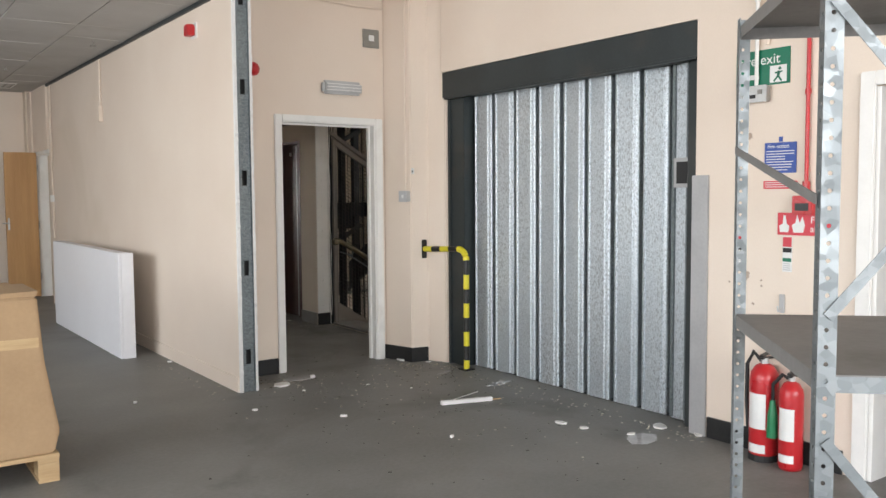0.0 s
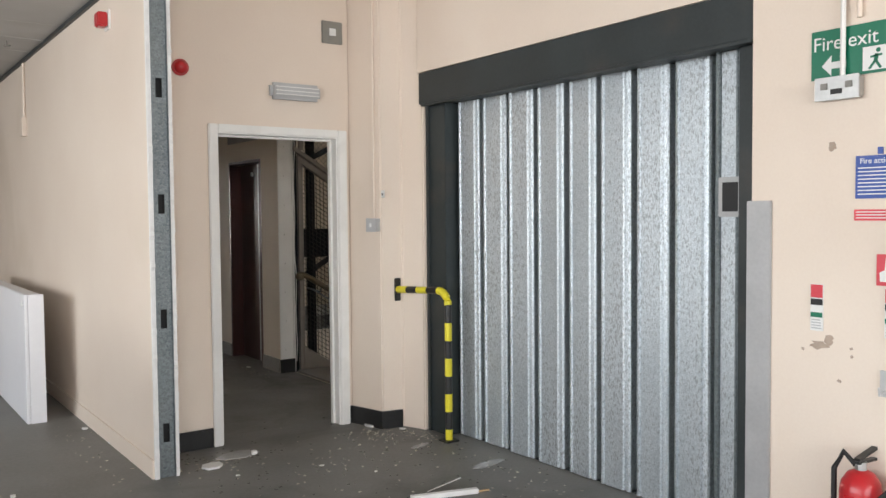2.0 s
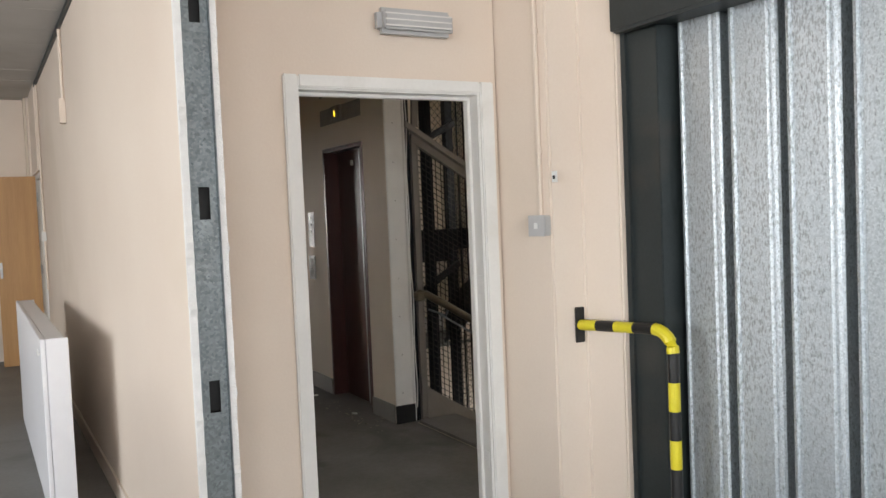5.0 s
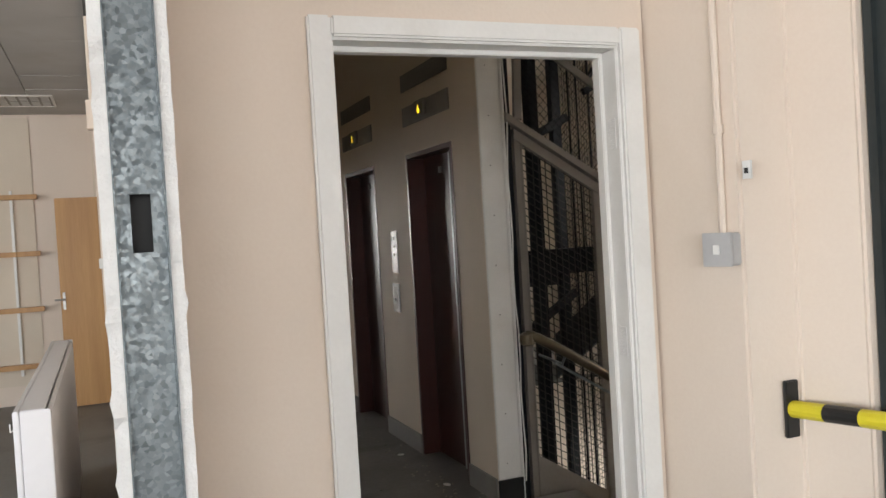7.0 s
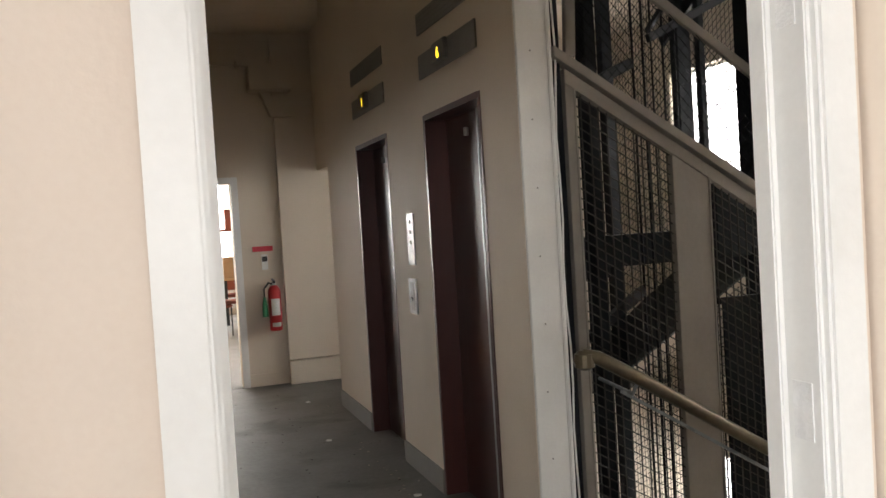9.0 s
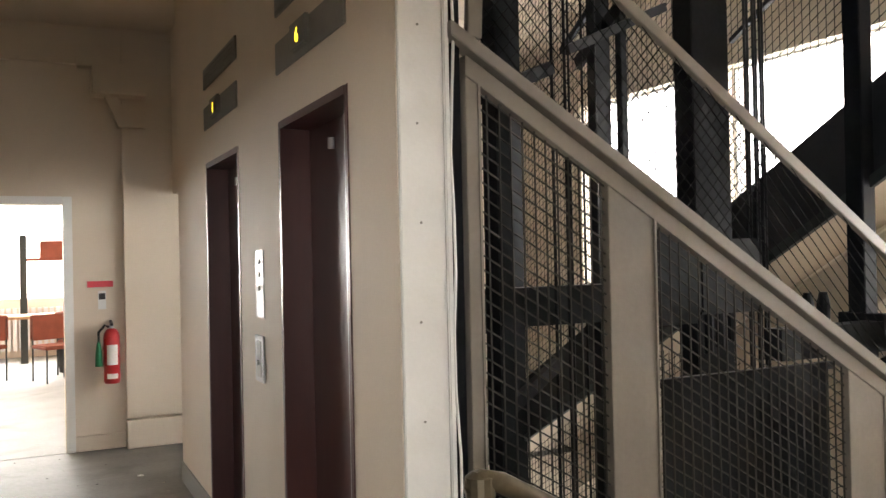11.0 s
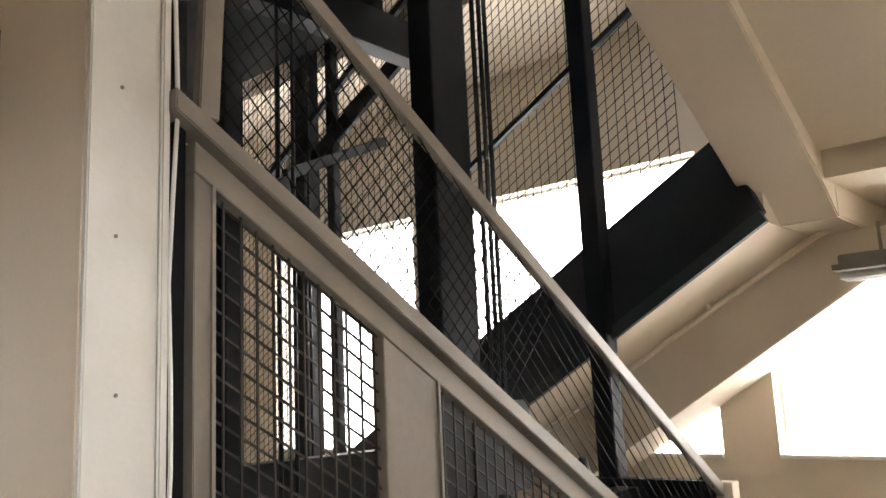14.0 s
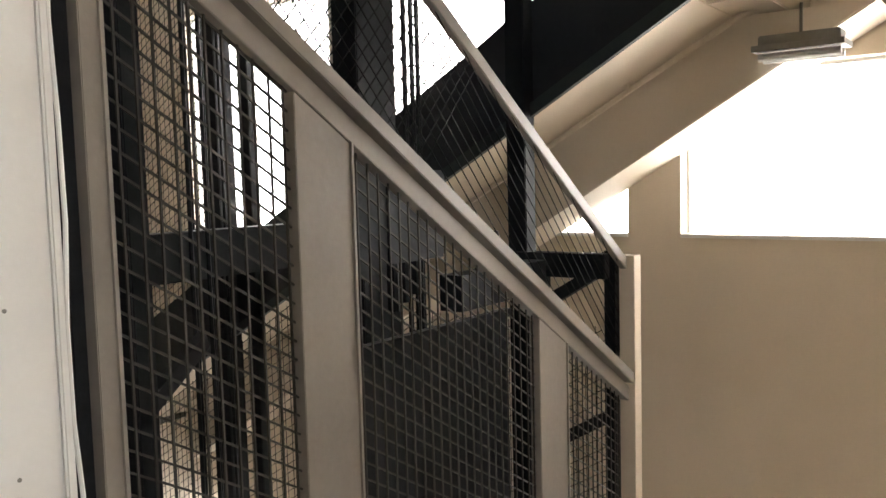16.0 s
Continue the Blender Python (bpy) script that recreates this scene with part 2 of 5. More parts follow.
def mesh_of(name, bm, material, bevel=0.0, smooth=False):
    bmesh.ops.recalc_face_normals(bm, faces=bm.faces[:])
    if bevel:
        bmesh.ops.bevel(bm, geom=bm.edges[:], offset=bevel, segments=2, affect="EDGES", clamp_overlap=True)
    data = bpy.data.meshes.new(name)
    bm.to_mesh(data)
    bm.free()
    data.materials.append(material)
    if smooth:
        for f in data.polygons:
            f.use_smooth = True
    return data


def part(name, bm, material, parent, label="", bevel=0.0, smooth=False):
    """One mesh object under a thing or under a part."""
    ob = new(name, mesh_of(name, bm, material, bevel, smooth))
    ob.parent = parent
    return tagged(ob, label)


def solid(name, bm, material, label, category, group="", kind="", bevel=0.0, smooth=False):
    """A thing or piece of the setting that is one mesh."""
    return tagged(new(name, mesh_of(name, bm, material, bevel, smooth)), label, category, group, kind)


def thing(name, label, category, group="", at=(0, 0, 0), kind=""):
    ob = new(name)
    ob.location = at
    return tagged(ob, label, category, group, kind)


def structure(name, bm, material, label, category, bevel=0.0):
    return solid(name, bm, material, label, category, kind="structure", bevel=bevel)


# ---- the shell: workshop ----
CEIL, TILES = 3.15, 2.955
structure("floor", boxes((-5, -4, -0.2, 4.32, 6.6, 0), (-5, 6.6, -0.2, 2.45, 13.85, 0)), CONCRETE, "worn grey painted concrete workshop floor with dark stains", "floor")
structure("floor_landing", boxes((2.35, 6.6, -0.2, 4.42, 13.65, -0.003), (4.42, 12.33, -0.2, 7.75, 13.65, -0.003)), DARK_FLOOR, "worn grey concrete lift landing floor", "floor")
structure("floor_behind_shutter", boxes((4.32, 3.0, -0.2, 6.2, 6.6, -0.003)), DARK_FLOOR, "dark concrete floor behind the folding shutter", "floor")
structure("wall_south", boxes((-5, -4.2, 0, 4.32, -4, 0.9), (-5, -4.2, 2.8, 4.32, -4, 3.4), (-5, -4.2, 0.9, -3.2, -4, 2.8), (3.6, -4.2, 0.9, 4.32, -4, 2.8)), CREAM, "cream painted wall under a band of windows", "wall")
structure("wall_west", boxes((-5.2, -4.2, 0, -5, 14.05, 0.9), (-5.2, -4.2, 2.8, -5, 14.05, 3.4), (-5.2, -4.2, 0.9, -5, -2.2, 2.8), (-5.2, 8.2, 0.9, -5, 14.05, 2.8)), CREAM, "cream painted wall under a band of windows", "wall")
structure("wall_north", boxes((-5, 13.85, 0, 2.4, 14.05, 3.4)), CREAM, "cream painted end wall of the workshop", "wall")
structure("wall_east", boxes((4.12, -4, 0, 4.32, 1.36, 3.4), (4.12, 1.36, 1.98, 4.32, 2.24, 3.4), (4.12, 2.24, 0, 4.32, 3.30, 3.4), (4.12, 3.30, 2.47, 4.32, 5.897, 3.4)), CREAM, "cream painted wall round a wide shutter opening, scuffed", "wall")
structure("wall_door", boxes((2.40, 6.40, 0, 2.87, 6.51, 3.4), (3.78, 6.40, 0, 3.86, 6.51, 3.4), (2.87, 6.40, 2.07, 3.78, 6.51, 3.4)), CREAM, "cream painted wall with a door opening", "wall")
PILASTER = [(3.862, 6.42), (3.945, 6.11), (4.10, 6.08), (4.16, 5.90), (4.60, 5.90), (4.60, 6.51), (3.862, 6.51)]
structure("wall_pilaster", prism(bmesh.new(), PILASTER, "z", 0, 3.4), CREAM, "cream painted splayed pilaster beside the shutter", "wall", bevel=0.008)
structure("wall_behind_shutter", boxes((4.32, 2.8, -0.2, 6.2, 3.0, 3.4), (6.2, 2.8, -0.2, 6.4, 6.51, 3.4)), STAIR_CREAM, "plain wall behind the folding shutter", "wall")
structure("wall_store", boxes((4.32, 0.5, 0, 6.0, 0.7, 3.4), (6.0, 0.5, 0, 6.2, 2.8, 3.4)), STAIR_CREAM, "plain wall of the dark store beyond the side door", "wall")
structure("floor_store", boxes((4.32, 0.7, -0.2, 6.0, 2.8, 0)), DARK_FLOOR, "dark floor of the store beyond the side door", "floor")
structure("ceiling_store", boxes((4.32, 0.5, 3.2, 6.4, 6.6, 3.4)), STAIR_CREAM, "plain ceiling over store and shutter space", "ceiling")
structure("ceiling_workshop", boxes((2.40, -4, CEIL, 4.12, 6.4, CEIL + 0.2)), CREAM, "cream painted ceiling over the shutter", "ceiling")

# suspended ceiling: one tile after another, some sagging
bm = bmesh.new()
rnd = random.Random(4)
for i in range(13):
    for j in range(30):
        x0, y0 = 2.33 - 0.6 * (i + 1), -4 + 0.6 * j
        if y0 + 0.6 > 13.9:
            continue
        d = [rnd.choice((0, 0, 0, 0.004, 0.012)) * rnd.random() for _ in range(4)]
        vs = box(bm, x0 + 0.004, y0 + 0.004, TILES, x0 + 0.596, y0 + 0.596, TILES + 0.015)
        for k in range(4):
            vs[k].co.z -= d[k]
box(bm, -5.1, -4, TILES + 0.03, 2.34, 13.85, TILES + 0.2)
structure("ceiling_tiles", bm, TILE, "off-white suspended ceiling tiles, some sagging and stained", "ceiling")

# ---- partition with a bare steel stud at its end ----
SLOPE = math.tan(radians(0.4))
partition = structure("wall_partition", prism(bmesh.new(), [(2.34, 6.02), (2.425, 6.02), (2.425 - SLOPE * 6.4, 12.4), (2.34 - SLOPE * 6.4, 12.4)], "z", 0, TILES), CREAM, "cream plasterboard partition with a bare steel stud end", "wall")


def ragged_board(x0, x1, seed, y1, slope):
    """A plasterboard sheet whose free edge is torn."""
    r = random.Random(seed)
    g = bmesh.new()
    rows = []
    for k in range(119):
        z = k * 0.025
        jut = r.uniform(-0.002, 0.002) + (r.uniform(0.003, 0.012) if r.random() < 0.06 else 0)
        w = r.uniform(-0.001, 0.001) + (r.uniform(0.002, 0.006) if r.random() < 0.05 else 0)
        s = 1 if x1 > 2.4 else -1
        rows.append([g.verts.new(c) for c in ((x0 - (w if s < 0 else 0), 5.93 - jut, z), (x1 + (w if s > 0 else 0), 5.93 - jut * 0.6, z), (x1, 5.95, z), (x1 - slope * (y1 - 5.95), y1, z), (x0 - slope * (y1 - 5.95), y1, z), (x0, 5.95, z))])
    for a, b in zip(rows, rows[1:]):
        for k in range(6):
            f = g.faces.new((a[k], a[(k + 1) % 6], b[(k + 1) % 6], b[k]))
            f.material_index = 1 if k in (0, 1, 5) else 0
    g.faces.new(rows[-1])
    return g


def two_tone(ob, second):
    ob.data.materials.append(second)
    return ob


two_tone(part("plasterboard", ragged_board(2.312, 2.336, 3, 12.4, SLOPE), CREAM, partition, "cream painted board with torn white edge"), PLASTER)
two_tone(part("plasterboard", ragged_board(2.430, 2.452, 8, 6.40, 0), CREAM, partition, "cream painted board with torn white edge"), PLASTER)
bm = bmesh.new()
ZS = [0.26, 0.92, 1.58, 2.24, 2.88]
box(bm, 2.338, 5.945, 0, 2.365, 5.948, TILES)
box(bm, 2.402, 5.945, 0, 2.428, 5.948, TILES)
lo = 0.0
for z in ZS + [3.2]:
    if min(z - 0.055, TILES) > lo:
        box(bm, 2.365, 5.945, lo, 2.402, 5.948, min(z - 0.055, TILES))
    lo = z + 0.055
box(bm, 2.3365, 5.925, 0, 2.3395, 5.948, TILES)
box(bm, 2.4265, 5.925, 0, 2.4295, 5.948, TILES)
part("stud", bm, ZINC_STUD, partition, "galvanised steel stud with rectangular slots")
# black sheet inside the stud: the shade behind the slots, put into colour
part("cavity_shade", boxes((2.338, 6.005, 0, 2.428, 6.015, TILES)), RUBBER_AND_SHADE, partition, "black sheet for the shade inside the stud")
bm = bmesh.new()
prism(bm, [(2.30, 5.95), (2.312, 5.95), (2.312 - SLOPE * 6.4, 12.4), (2.30 - SLOPE * 6.4, 12.4)], "z", 0, 0.11)
part("baseboard", bm, CREAM, partition, "cream painted skirting board")
bm = bmesh.new()
prism(bm, [(2.29, 5.96), (2.312, 5.96), (2.312 - SLOPE * 6.4, 12.4), (2.29 - SLOPE * 6.4, 12.4)], "z", TILES - 0.035, TILES - 0.003)
part("ceiling_angle", bm, DARK_STEEL, partition, "dark metal edge angle under the ceiling")
part("head_timber", boxes((2.30, 5.935, TILES + 0.002, 2.47, 6.39, CEIL - 0.002)), OAK, partition, "brown timber packing over the stud")


def wall_x(y):
    """The partition's workshop face at y."""
    return 2.312 - SLOPE * (y - 5.95)


# door at the partition's far end: near jamb, open leaf, far return
structure("wall_partition_end", boxes((2.22, 13.4, 0, 2.40, 13.85, TILES), (2.24, 12.4, 2.09, 2.39, 13.4, TILES)), CREAM, "cream painted wall beyond the open oak door", "wall")
structure("wall_corridor_west", boxes((2.42, 6.511, 0, 2.50, 13.65, 3.45)), STAIR_CREAM, "cream corridor wall opposite the lifts", "wall")
frame_b = thing("door_frame", "white painted frame of the open oak door", "door frame", kind="structure")
part("jamb", boxes((2.215, 12.36, 0, 2.40, 12.44, 2.09)), WHITE, frame_b)
part("jamb", boxes((2.20, 13.36, 0, 2.40, 13.42, 2.09)), WHITE, frame_b)
part("head", boxes((2.21, 12.44, 2.04, 2.40, 13.36, 2.09)), WHITE, frame_b)
leaf = thing("oak_door", "orange oak veneer door standing open, with lever handle", "door")
part("leaf", boxes((1.78, 13.31, 0.01, 2.20, 13.354, 2.08)), OAK, leaf, bevel=0.003)
handle = part("handle", boxes((1.80, 13.298, 0.98, 1.825, 13.31, 1.15)), CHROME, leaf, "steel lever handle", bevel=0.002)
part("lever", tube(bmesh.new(), [(1.812, 13.298, 1.08), (1.812, 13.25, 1.08), (1.73, 13.245, 1.08)], 0.009), CHROME, handle)
for z in (0.25, 1.0, 1.8):
    part("hinge", boxes((2.20, 13.30, z, 2.215, 13.34, z + 0.1)), CHROME, leaf, "steel hinge")
frame_b.location.x, leaf.location.x = 0.06, 0.06
wall_shelf = thing("wall_shelves", "four brown brackets of bare wall shelving on a white upright", "shelving")
part("upright", boxes((1.40, 13.80, 0.3, 1.425, 13.848, 2.2)), WHITE, wall_shelf)
part("backing", boxes((1.0, 13.835, 0.2, 1.62, 13.8485, TILES - 0.01)), STAIR_CREAM, wall_shelf, "beige backing strip")
for z in (0.40, 0.98, 1.55, 2.13):
    part("bracket", boxes((1.1, 13.72, z - 0.025, 1.66, 13.80, z + 0.025)), OAK, wall_shelf, "brown timber bracket", bevel=0.003)

# ---- door to the landing: lining, stops, architrave ----
door = thing("door_frame", "chipped white painted door frame without its door", "door frame", kind="structure")
for x0, x1 in ((2.870, 2.895), (3.755, 3.780)):
    part("lining", boxes((x0, 6.392, 0, x1, 6.515, 2.045)), WHITE, door, bevel=0.003)
part("lining_head", boxes((2.870, 6.392, 2.045, 3.780, 6.515, 2.070)), WHITE, door, bevel=0.003)
for x0, x1 in ((2.895, 2.910), (3.740, 3.755)):
    part("stop", boxes((x0, 6.46, 0, x1, 6.50, 2.03)), WHITE, door, bevel=0.003)
part("stop_head", boxes((2.895, 6.46, 2.03, 3.755, 6.50, 2.045)), WHITE, door, bevel=0.003)
for y0, y1, back in ((6.375, 6.3998, False), (6.5102, 6.53, True)):
    for x0, x1 in ((2.825, 2.888), (3.764, 3.835)):
        part("architrave", boxes((x0, y0, 0, x1, y1, 2.105)), WHITE, door, bevel=0.006)
    part("architrave_head", boxes((2.889, y0, 2.052, 3.763, y1, 2.105)), WHITE, door, bevel=0.006)
for z in (0.28, 1.12, 1.75):
    part("hinge_scar", boxes((3.7530, 6.41, z, 3.7548, 6.45, z + 0.09)), PLASTER, door, "bare patch where a hinge was")

for x0, y0, x1, y1 in ((2.455, 6.385, 2.823, 6.3985), (4.105, 2.36, 4.1185, 3.19)):
    structure("baseboard", boxes((x0, y0, 0, x1, y1, 0.125)), BLACK, "black painted skirting board", "skirting board", bevel=0.003)

structure("baseboard", prism(bmesh.new(), [(3.838, 6.398), (3.853, 6.398), (3.933, 6.098), (4.088, 6.068), (4.091, 6.081), (3.944, 6.109), (3.861, 6.418), (3.838, 6.418)], "z", 0, 0.125), BLACK, "black painted skirting board round the pilaster", "skirting board")

# ---- folding shutter ----
shutter = thing("folding_shutter", "closed galvanised steel folding shutter in a dark green frame", "shutter")
part("jamb", boxes((4.20, 5.69, 0, 4.44, 5.897, 2.255)), DARK_STEEL, shutter, "dark green steel jamb", bevel=0.004)
part("jamb_angle", boxes((4.185, 5.868, 0, 4.1995, 5.895, 2.25)), DARK_STEEL, shutter)
lintel = part("lintel", boxes((4.128, 3.303, 2.256, 4.46, 5.895, 2.468)), DARK_STEEL, shutter, "dark green steel lintel", bevel=0.004)
part("track_lip", boxes((4.122, 3.31, 2.242, 4.16, 5.86, 2.2555)), DARK_STEEL, lintel)
EDGES = [5.664, 5.402, 5.135, 4.873, 4.609, 4.356, 4.103, 3.857, 3.605]


def slat(width):
    """One fold: a broad face with rolled ribs at both edges and a return that runs back."""
    w = width * 0.835
    face = [(0.0, 0.075), (0.002, 0.010), (0.008, 0.002), (0.020, 0.0), (0.026, 0.010), (0.036, 0.010), (0.044, 0.001), (w - 0.050, 0.001), (w - 0.042, 0.011), (w - 0.030, 0.011), (w - 0.024, 0.0), (w - 0.010, 0.002), (w - 0.003, 0.012), (w, 0.085)]
    g = bmesh.new()
    rings = [[g.verts.new((d, -a, z)) for a, d in face] for z in (0.006, 2.262)]
    for k in range(len(face) - 1):
        g.faces.new((rings[0][k], rings[0][k + 1], rings[1][k + 1], rings[1][k]))
    return g


for k, y in enumerate(EDGES[:-1]):
    wd = y - EDGES[k + 1]
    ob = part("slat", slat(wd), ZINC, shutter)
    ob.location = (4.285 + 0.004 * math.sin(k * 2.1), y, 0)
    ob.rotation_euler = (0, 0, radians(1.5 * math.sin(k * 1.3) + 2.0))
    ob.modifiers.new("sheet", "SOLIDIFY").thickness = 0.002
    # strip in the frame's dark colour, added as the shade of the deep gap
    part("fold_shade", boxes((4.365, y - wd - 0.02, 0.02, 4.372, y - wd * 0.80, 2.25)), DARK_STEEL, shutter, "dark strip standing for the shade between folds")
post = part("leading_post", boxes((4.27, 3.445, 0.006, 4.36, 3.60, 2.262)), ZINC, shutter, "galvanised leading post", bevel=0.01)
part("rib", boxes((4.258, 3.565, 0.02, 4.272, 3.592, 2.26)), ZINC_STUD, post, bevel=0.004)
part("rib", boxes((4.258, 3.465, 0.02, 4.272, 3.482, 2.26)), ZINC_STUD, post, bevel=0.004)
plate = part("lock_plate", boxes((4.235, 3.425, 1.485, 4.268, 3.558, 1.670)), GREY_STEEL, shutter, "bright steel lock surround with a black recess", bevel=0.004)
part("recess", boxes((4.2325, 3.450, 1.510, 4.236, 3.533, 1.645)), RUBBER_AND_SHADE, plate)
part("end_jamb", boxes((4.20, 3.303, 0, 4.44, 3.425, 2.25)), DARK_STEEL, shutter, "dark green steel jamb", bevel=0.004)
part("floor_track", boxes((4.31, 3.43, 0.001, 4.40, 5.685, 0.010)), DARK_STEEL, shutter, "floor track")
solid("corner_guard", prism(bmesh.new(), [(4.104, 3.200), (4.119, 3.200), (4.119, 3.301), (4.16, 3.301), (4.16, 3.316), (4.104, 3.316)], "z", 0.0, 1.555), GREY_STEEL, "grey sheet steel corner guard beside the shutter", "corner guard", bevel=0.003)

# ---- hazard-striped rail ----
rail = thing("hazard_rail", "black and yellow striped tubular rail bolted to wall and floor", "guard rail")
R = 0.024
pts = [Vector((4.06, 6.074, 0.980)), Vector((4.115, 5.66, 0.998))]
bend = [Vector((4.115 + 0.012 * math.sin(a), 5.66 - 0.09 * math.sin(a), 0.908 + 0.09 * math.cos(a))) for a in [radians(15 * k) for k in range(7)]]
line = [pts[0] + (pts[1] - pts[0]) * k / 4 for k in range(5)]
for k in range(4):
    part("stripe", tube(bmesh.new(), [line[k], line[k + 1]], R, 14), YELLOW if k % 2 == 0 else LACQUER, rail, smooth=False)
part("elbow", tube(bmesh.new(), bend, R + 0.002, 14), YELLOW, rail, "yellow elbow")
z = 0.908
k = 1
while z > 0.02:
    z2 = max(0.012, z - 0.118)
    part("stripe", tube(bmesh.new(), [(4.127, 5.57, z), (4.127, 5.57, z2)], R, 14), YELLOW if k % 2 == 0 else LACQUER, rail)
    z, k = z2, k + 1
part("wall_flange", boxes((4.036, 6.072, 0.90, 4.082, 6.0865, 1.06)), LACQUER, rail, bevel=0.003)
part("floor_flange", boxes((4.077, 5.52, 0.001, 4.177, 5.62, 0.012)), LACQUER, rail, bevel=0.002)

# ---- fittings on the door wall and partition ----
lightb = thing("bulkhead_light", "grey ribbed emergency bulkhead light on the wall", "wall light")
part("body", boxes((3.245, 6.33, 2.29, 3.615, 6.399, 2.40)), PLASTIC, lightb, bevel=0.022, smooth=False)
part("diffuser", boxes((3.265, 6.318, 2.305, 3.595, 6.345, 2.385)), PLASTIC, lightb, "grey ribbed diffuser", bevel=0.01)
for z in (2.32, 2.345, 2.37):
    part("rib", boxes((3.27, 6.314, z - 0.003, 3.59, 6.320, z + 0.003)), WHITE_PLASTIC, lightb)
sq = thing("wall_speaker", "dark grey square wall unit with a white centre", "wall unit")
part("plate", boxes((3.655, 6.385, 2.71, 3.815, 6.399, 2.865)), GRILLE, sq, bevel=0.004)
part("centre", boxes((3.71, 6.378, 2.765, 3.76, 6.386, 2.815)), PAPER, sq, "white square centre", bevel=0.002)


def dome(bm, c, r, axis, depth, n=16, steps=5):
    """Half a flattened ball that stands out from a wall along an axis."""
    c, axis = Vector(c), Vector(axis)
    u = axis.cross(Vector((0, 0, 1))).normalized()
    w = axis.cross(u)
    rings = []
    for i in range(steps):
        a = i / steps * math.pi / 2
        rings.append([bm.verts.new(c + axis * depth * math.sin(a) + r * math.cos(a) * (math.cos(k * 2 * math.pi / n) * u + math.sin(k * 2 * math.pi / n) * w)) for k in range(n)])
    top = bm.verts.new(c + axis * depth)
    for p, q in zip(rings, rings[1:]):
        for k in range(n):
            bm.faces.new((p[k], p[(k + 1) % n], q[(k + 1) % n], q[k]))
    for k in range(n):
        bm.faces.new((rings[-1][k], rings[-1][(k + 1) % n], top))
    bm.faces.new(rings[0][::-1])
    return bm


bell = thing("fire_sounder", "round red fire alarm sounder on the wall", "alarm")
part("base", tube(bmesh.new(), [(2.655, 6.399, 2.445), (2.655, 6.375, 2.445)], 0.052, 16), RED, bell)
part("dome", dome(bmesh.new(), (2.655, 6.375, 2.445), 0.045, (0, -1, 0), 0.04), RED, bell, smooth=True)
beacon = thing("fire_beacon", "red square fire alarm on a white back plate", "alarm")
yb = 6.70
part("back_plate", boxes((wall_x(yb) - 0.012, yb - 0.06, 2.69, wall_x(yb) + 0.004, yb + 0.06, 2.81)), WHITE_PLASTIC, beacon, bevel=0.003)
part("sounder", boxes((wall_x(yb) - 0.075, yb - 0.045, 2.705, wall_x(yb) - 0.0122, yb + 0.045, 2.795)), RED, beacon, bevel=0.008)


def conduit(name, label, pts, r=0.011, material=WHITE_PLASTIC, clips=()):
    c = thing(name, label, "conduit")
    part("pipe", tube(bmesh.new(), pts, r, 8), material, c)
    for p in clips:
        part("clip", tube(bmesh.new(), [(p[0], p[1], p[2] - 0.012), (p[0], p[1], p[2] + 0.012)], r + 0.006, 8), material, c)
    return c


for y, z, boxed in ((9.6, 2.42, True), (12.2, 0.9, False)):
    x = wall_x(y) - 0.013
    c = conduit("conduit", "cream painted conduit running down the partition", [(x, y, z), (x, y, TILES - 0.04)], 0.012, CREAM)
    if boxed:
        part("outlet_box", boxes((x - 0.03, y - 0.045, z - 0.17, x + 0.012, y + 0.045, z)), CREAM, c, bevel=0.004)
    else:
        part("outlet_box", boxes((x - 0.03, y - 0.04, 1.38, x + 0.012, y + 0.04, 1.47)), WHITE_PLASTIC, c, bevel=0.004)
cx, cy = 3.921, 6.158
conduit("conduit", "cream painted conduit dropping from the ceiling to a switch", [(cx, cy, 1.475), (cx, cy, 2.98), (cx, cy - 0.005, 3.05), (cx, cy - 0.05, 3.10), (cx + 0.05, 5.8, 3.12), (cx + 0.12, 4.6, 3.12), (cx + 0.12, 3.4, 3.12)], 0.011, CREAM, [(cx, cy, 1.77), (cx, cy, 2.3)])
conduit("conduit", "cream painted conduit along the top of the door wall", [(2.47, 6.385, 3.06), (2.9, 6.385, 3.07), (3.6, 6.385, 3.04), (3.855, 6.385, 3.05)], 0.010, CREAM)
sw = thing("switch", "grey surface mounted light switch on the pilaster", "light switch")
part("back_box", boxes((3.965, 6.300, 1.365, 4.055, 6.344, 1.455)), PLASTIC, sw, bevel=0.004)
part("face_plate", boxes((3.963, 6.293, 1.363, 4.057, 6.2995, 1.457)), PLASTIC, sw, bevel=0.002)
part("rocker", boxes((4.0, 6.288, 1.397, 4.02, 6.2928, 1.423)), PAPER, sw, bevel=0.001)
tag = thing("small_wall_fitting", "small white bracket screwed to the wall", "bracket")
part("plate", boxes((4.075, 6.335, 1.60, 4.10, 6.3435, 1.65)), PAPER, tag)
part("slot", boxes((4.082, 6.332, 1.615, 4.093, 6.3348, 1.63)), RUBBER_AND_SHADE, tag)
# both sit on the pilaster's splayed face
SPLAY = Matrix.Translation((3.9325, 6.157, 0.025)) @ Matrix.Rotation(radians(-75), 4, "Z") @ Matrix.Translation((-4.01, -6.344, 0))
sw.matrix_world, tag.matrix_world = SPLAY, SPLAY

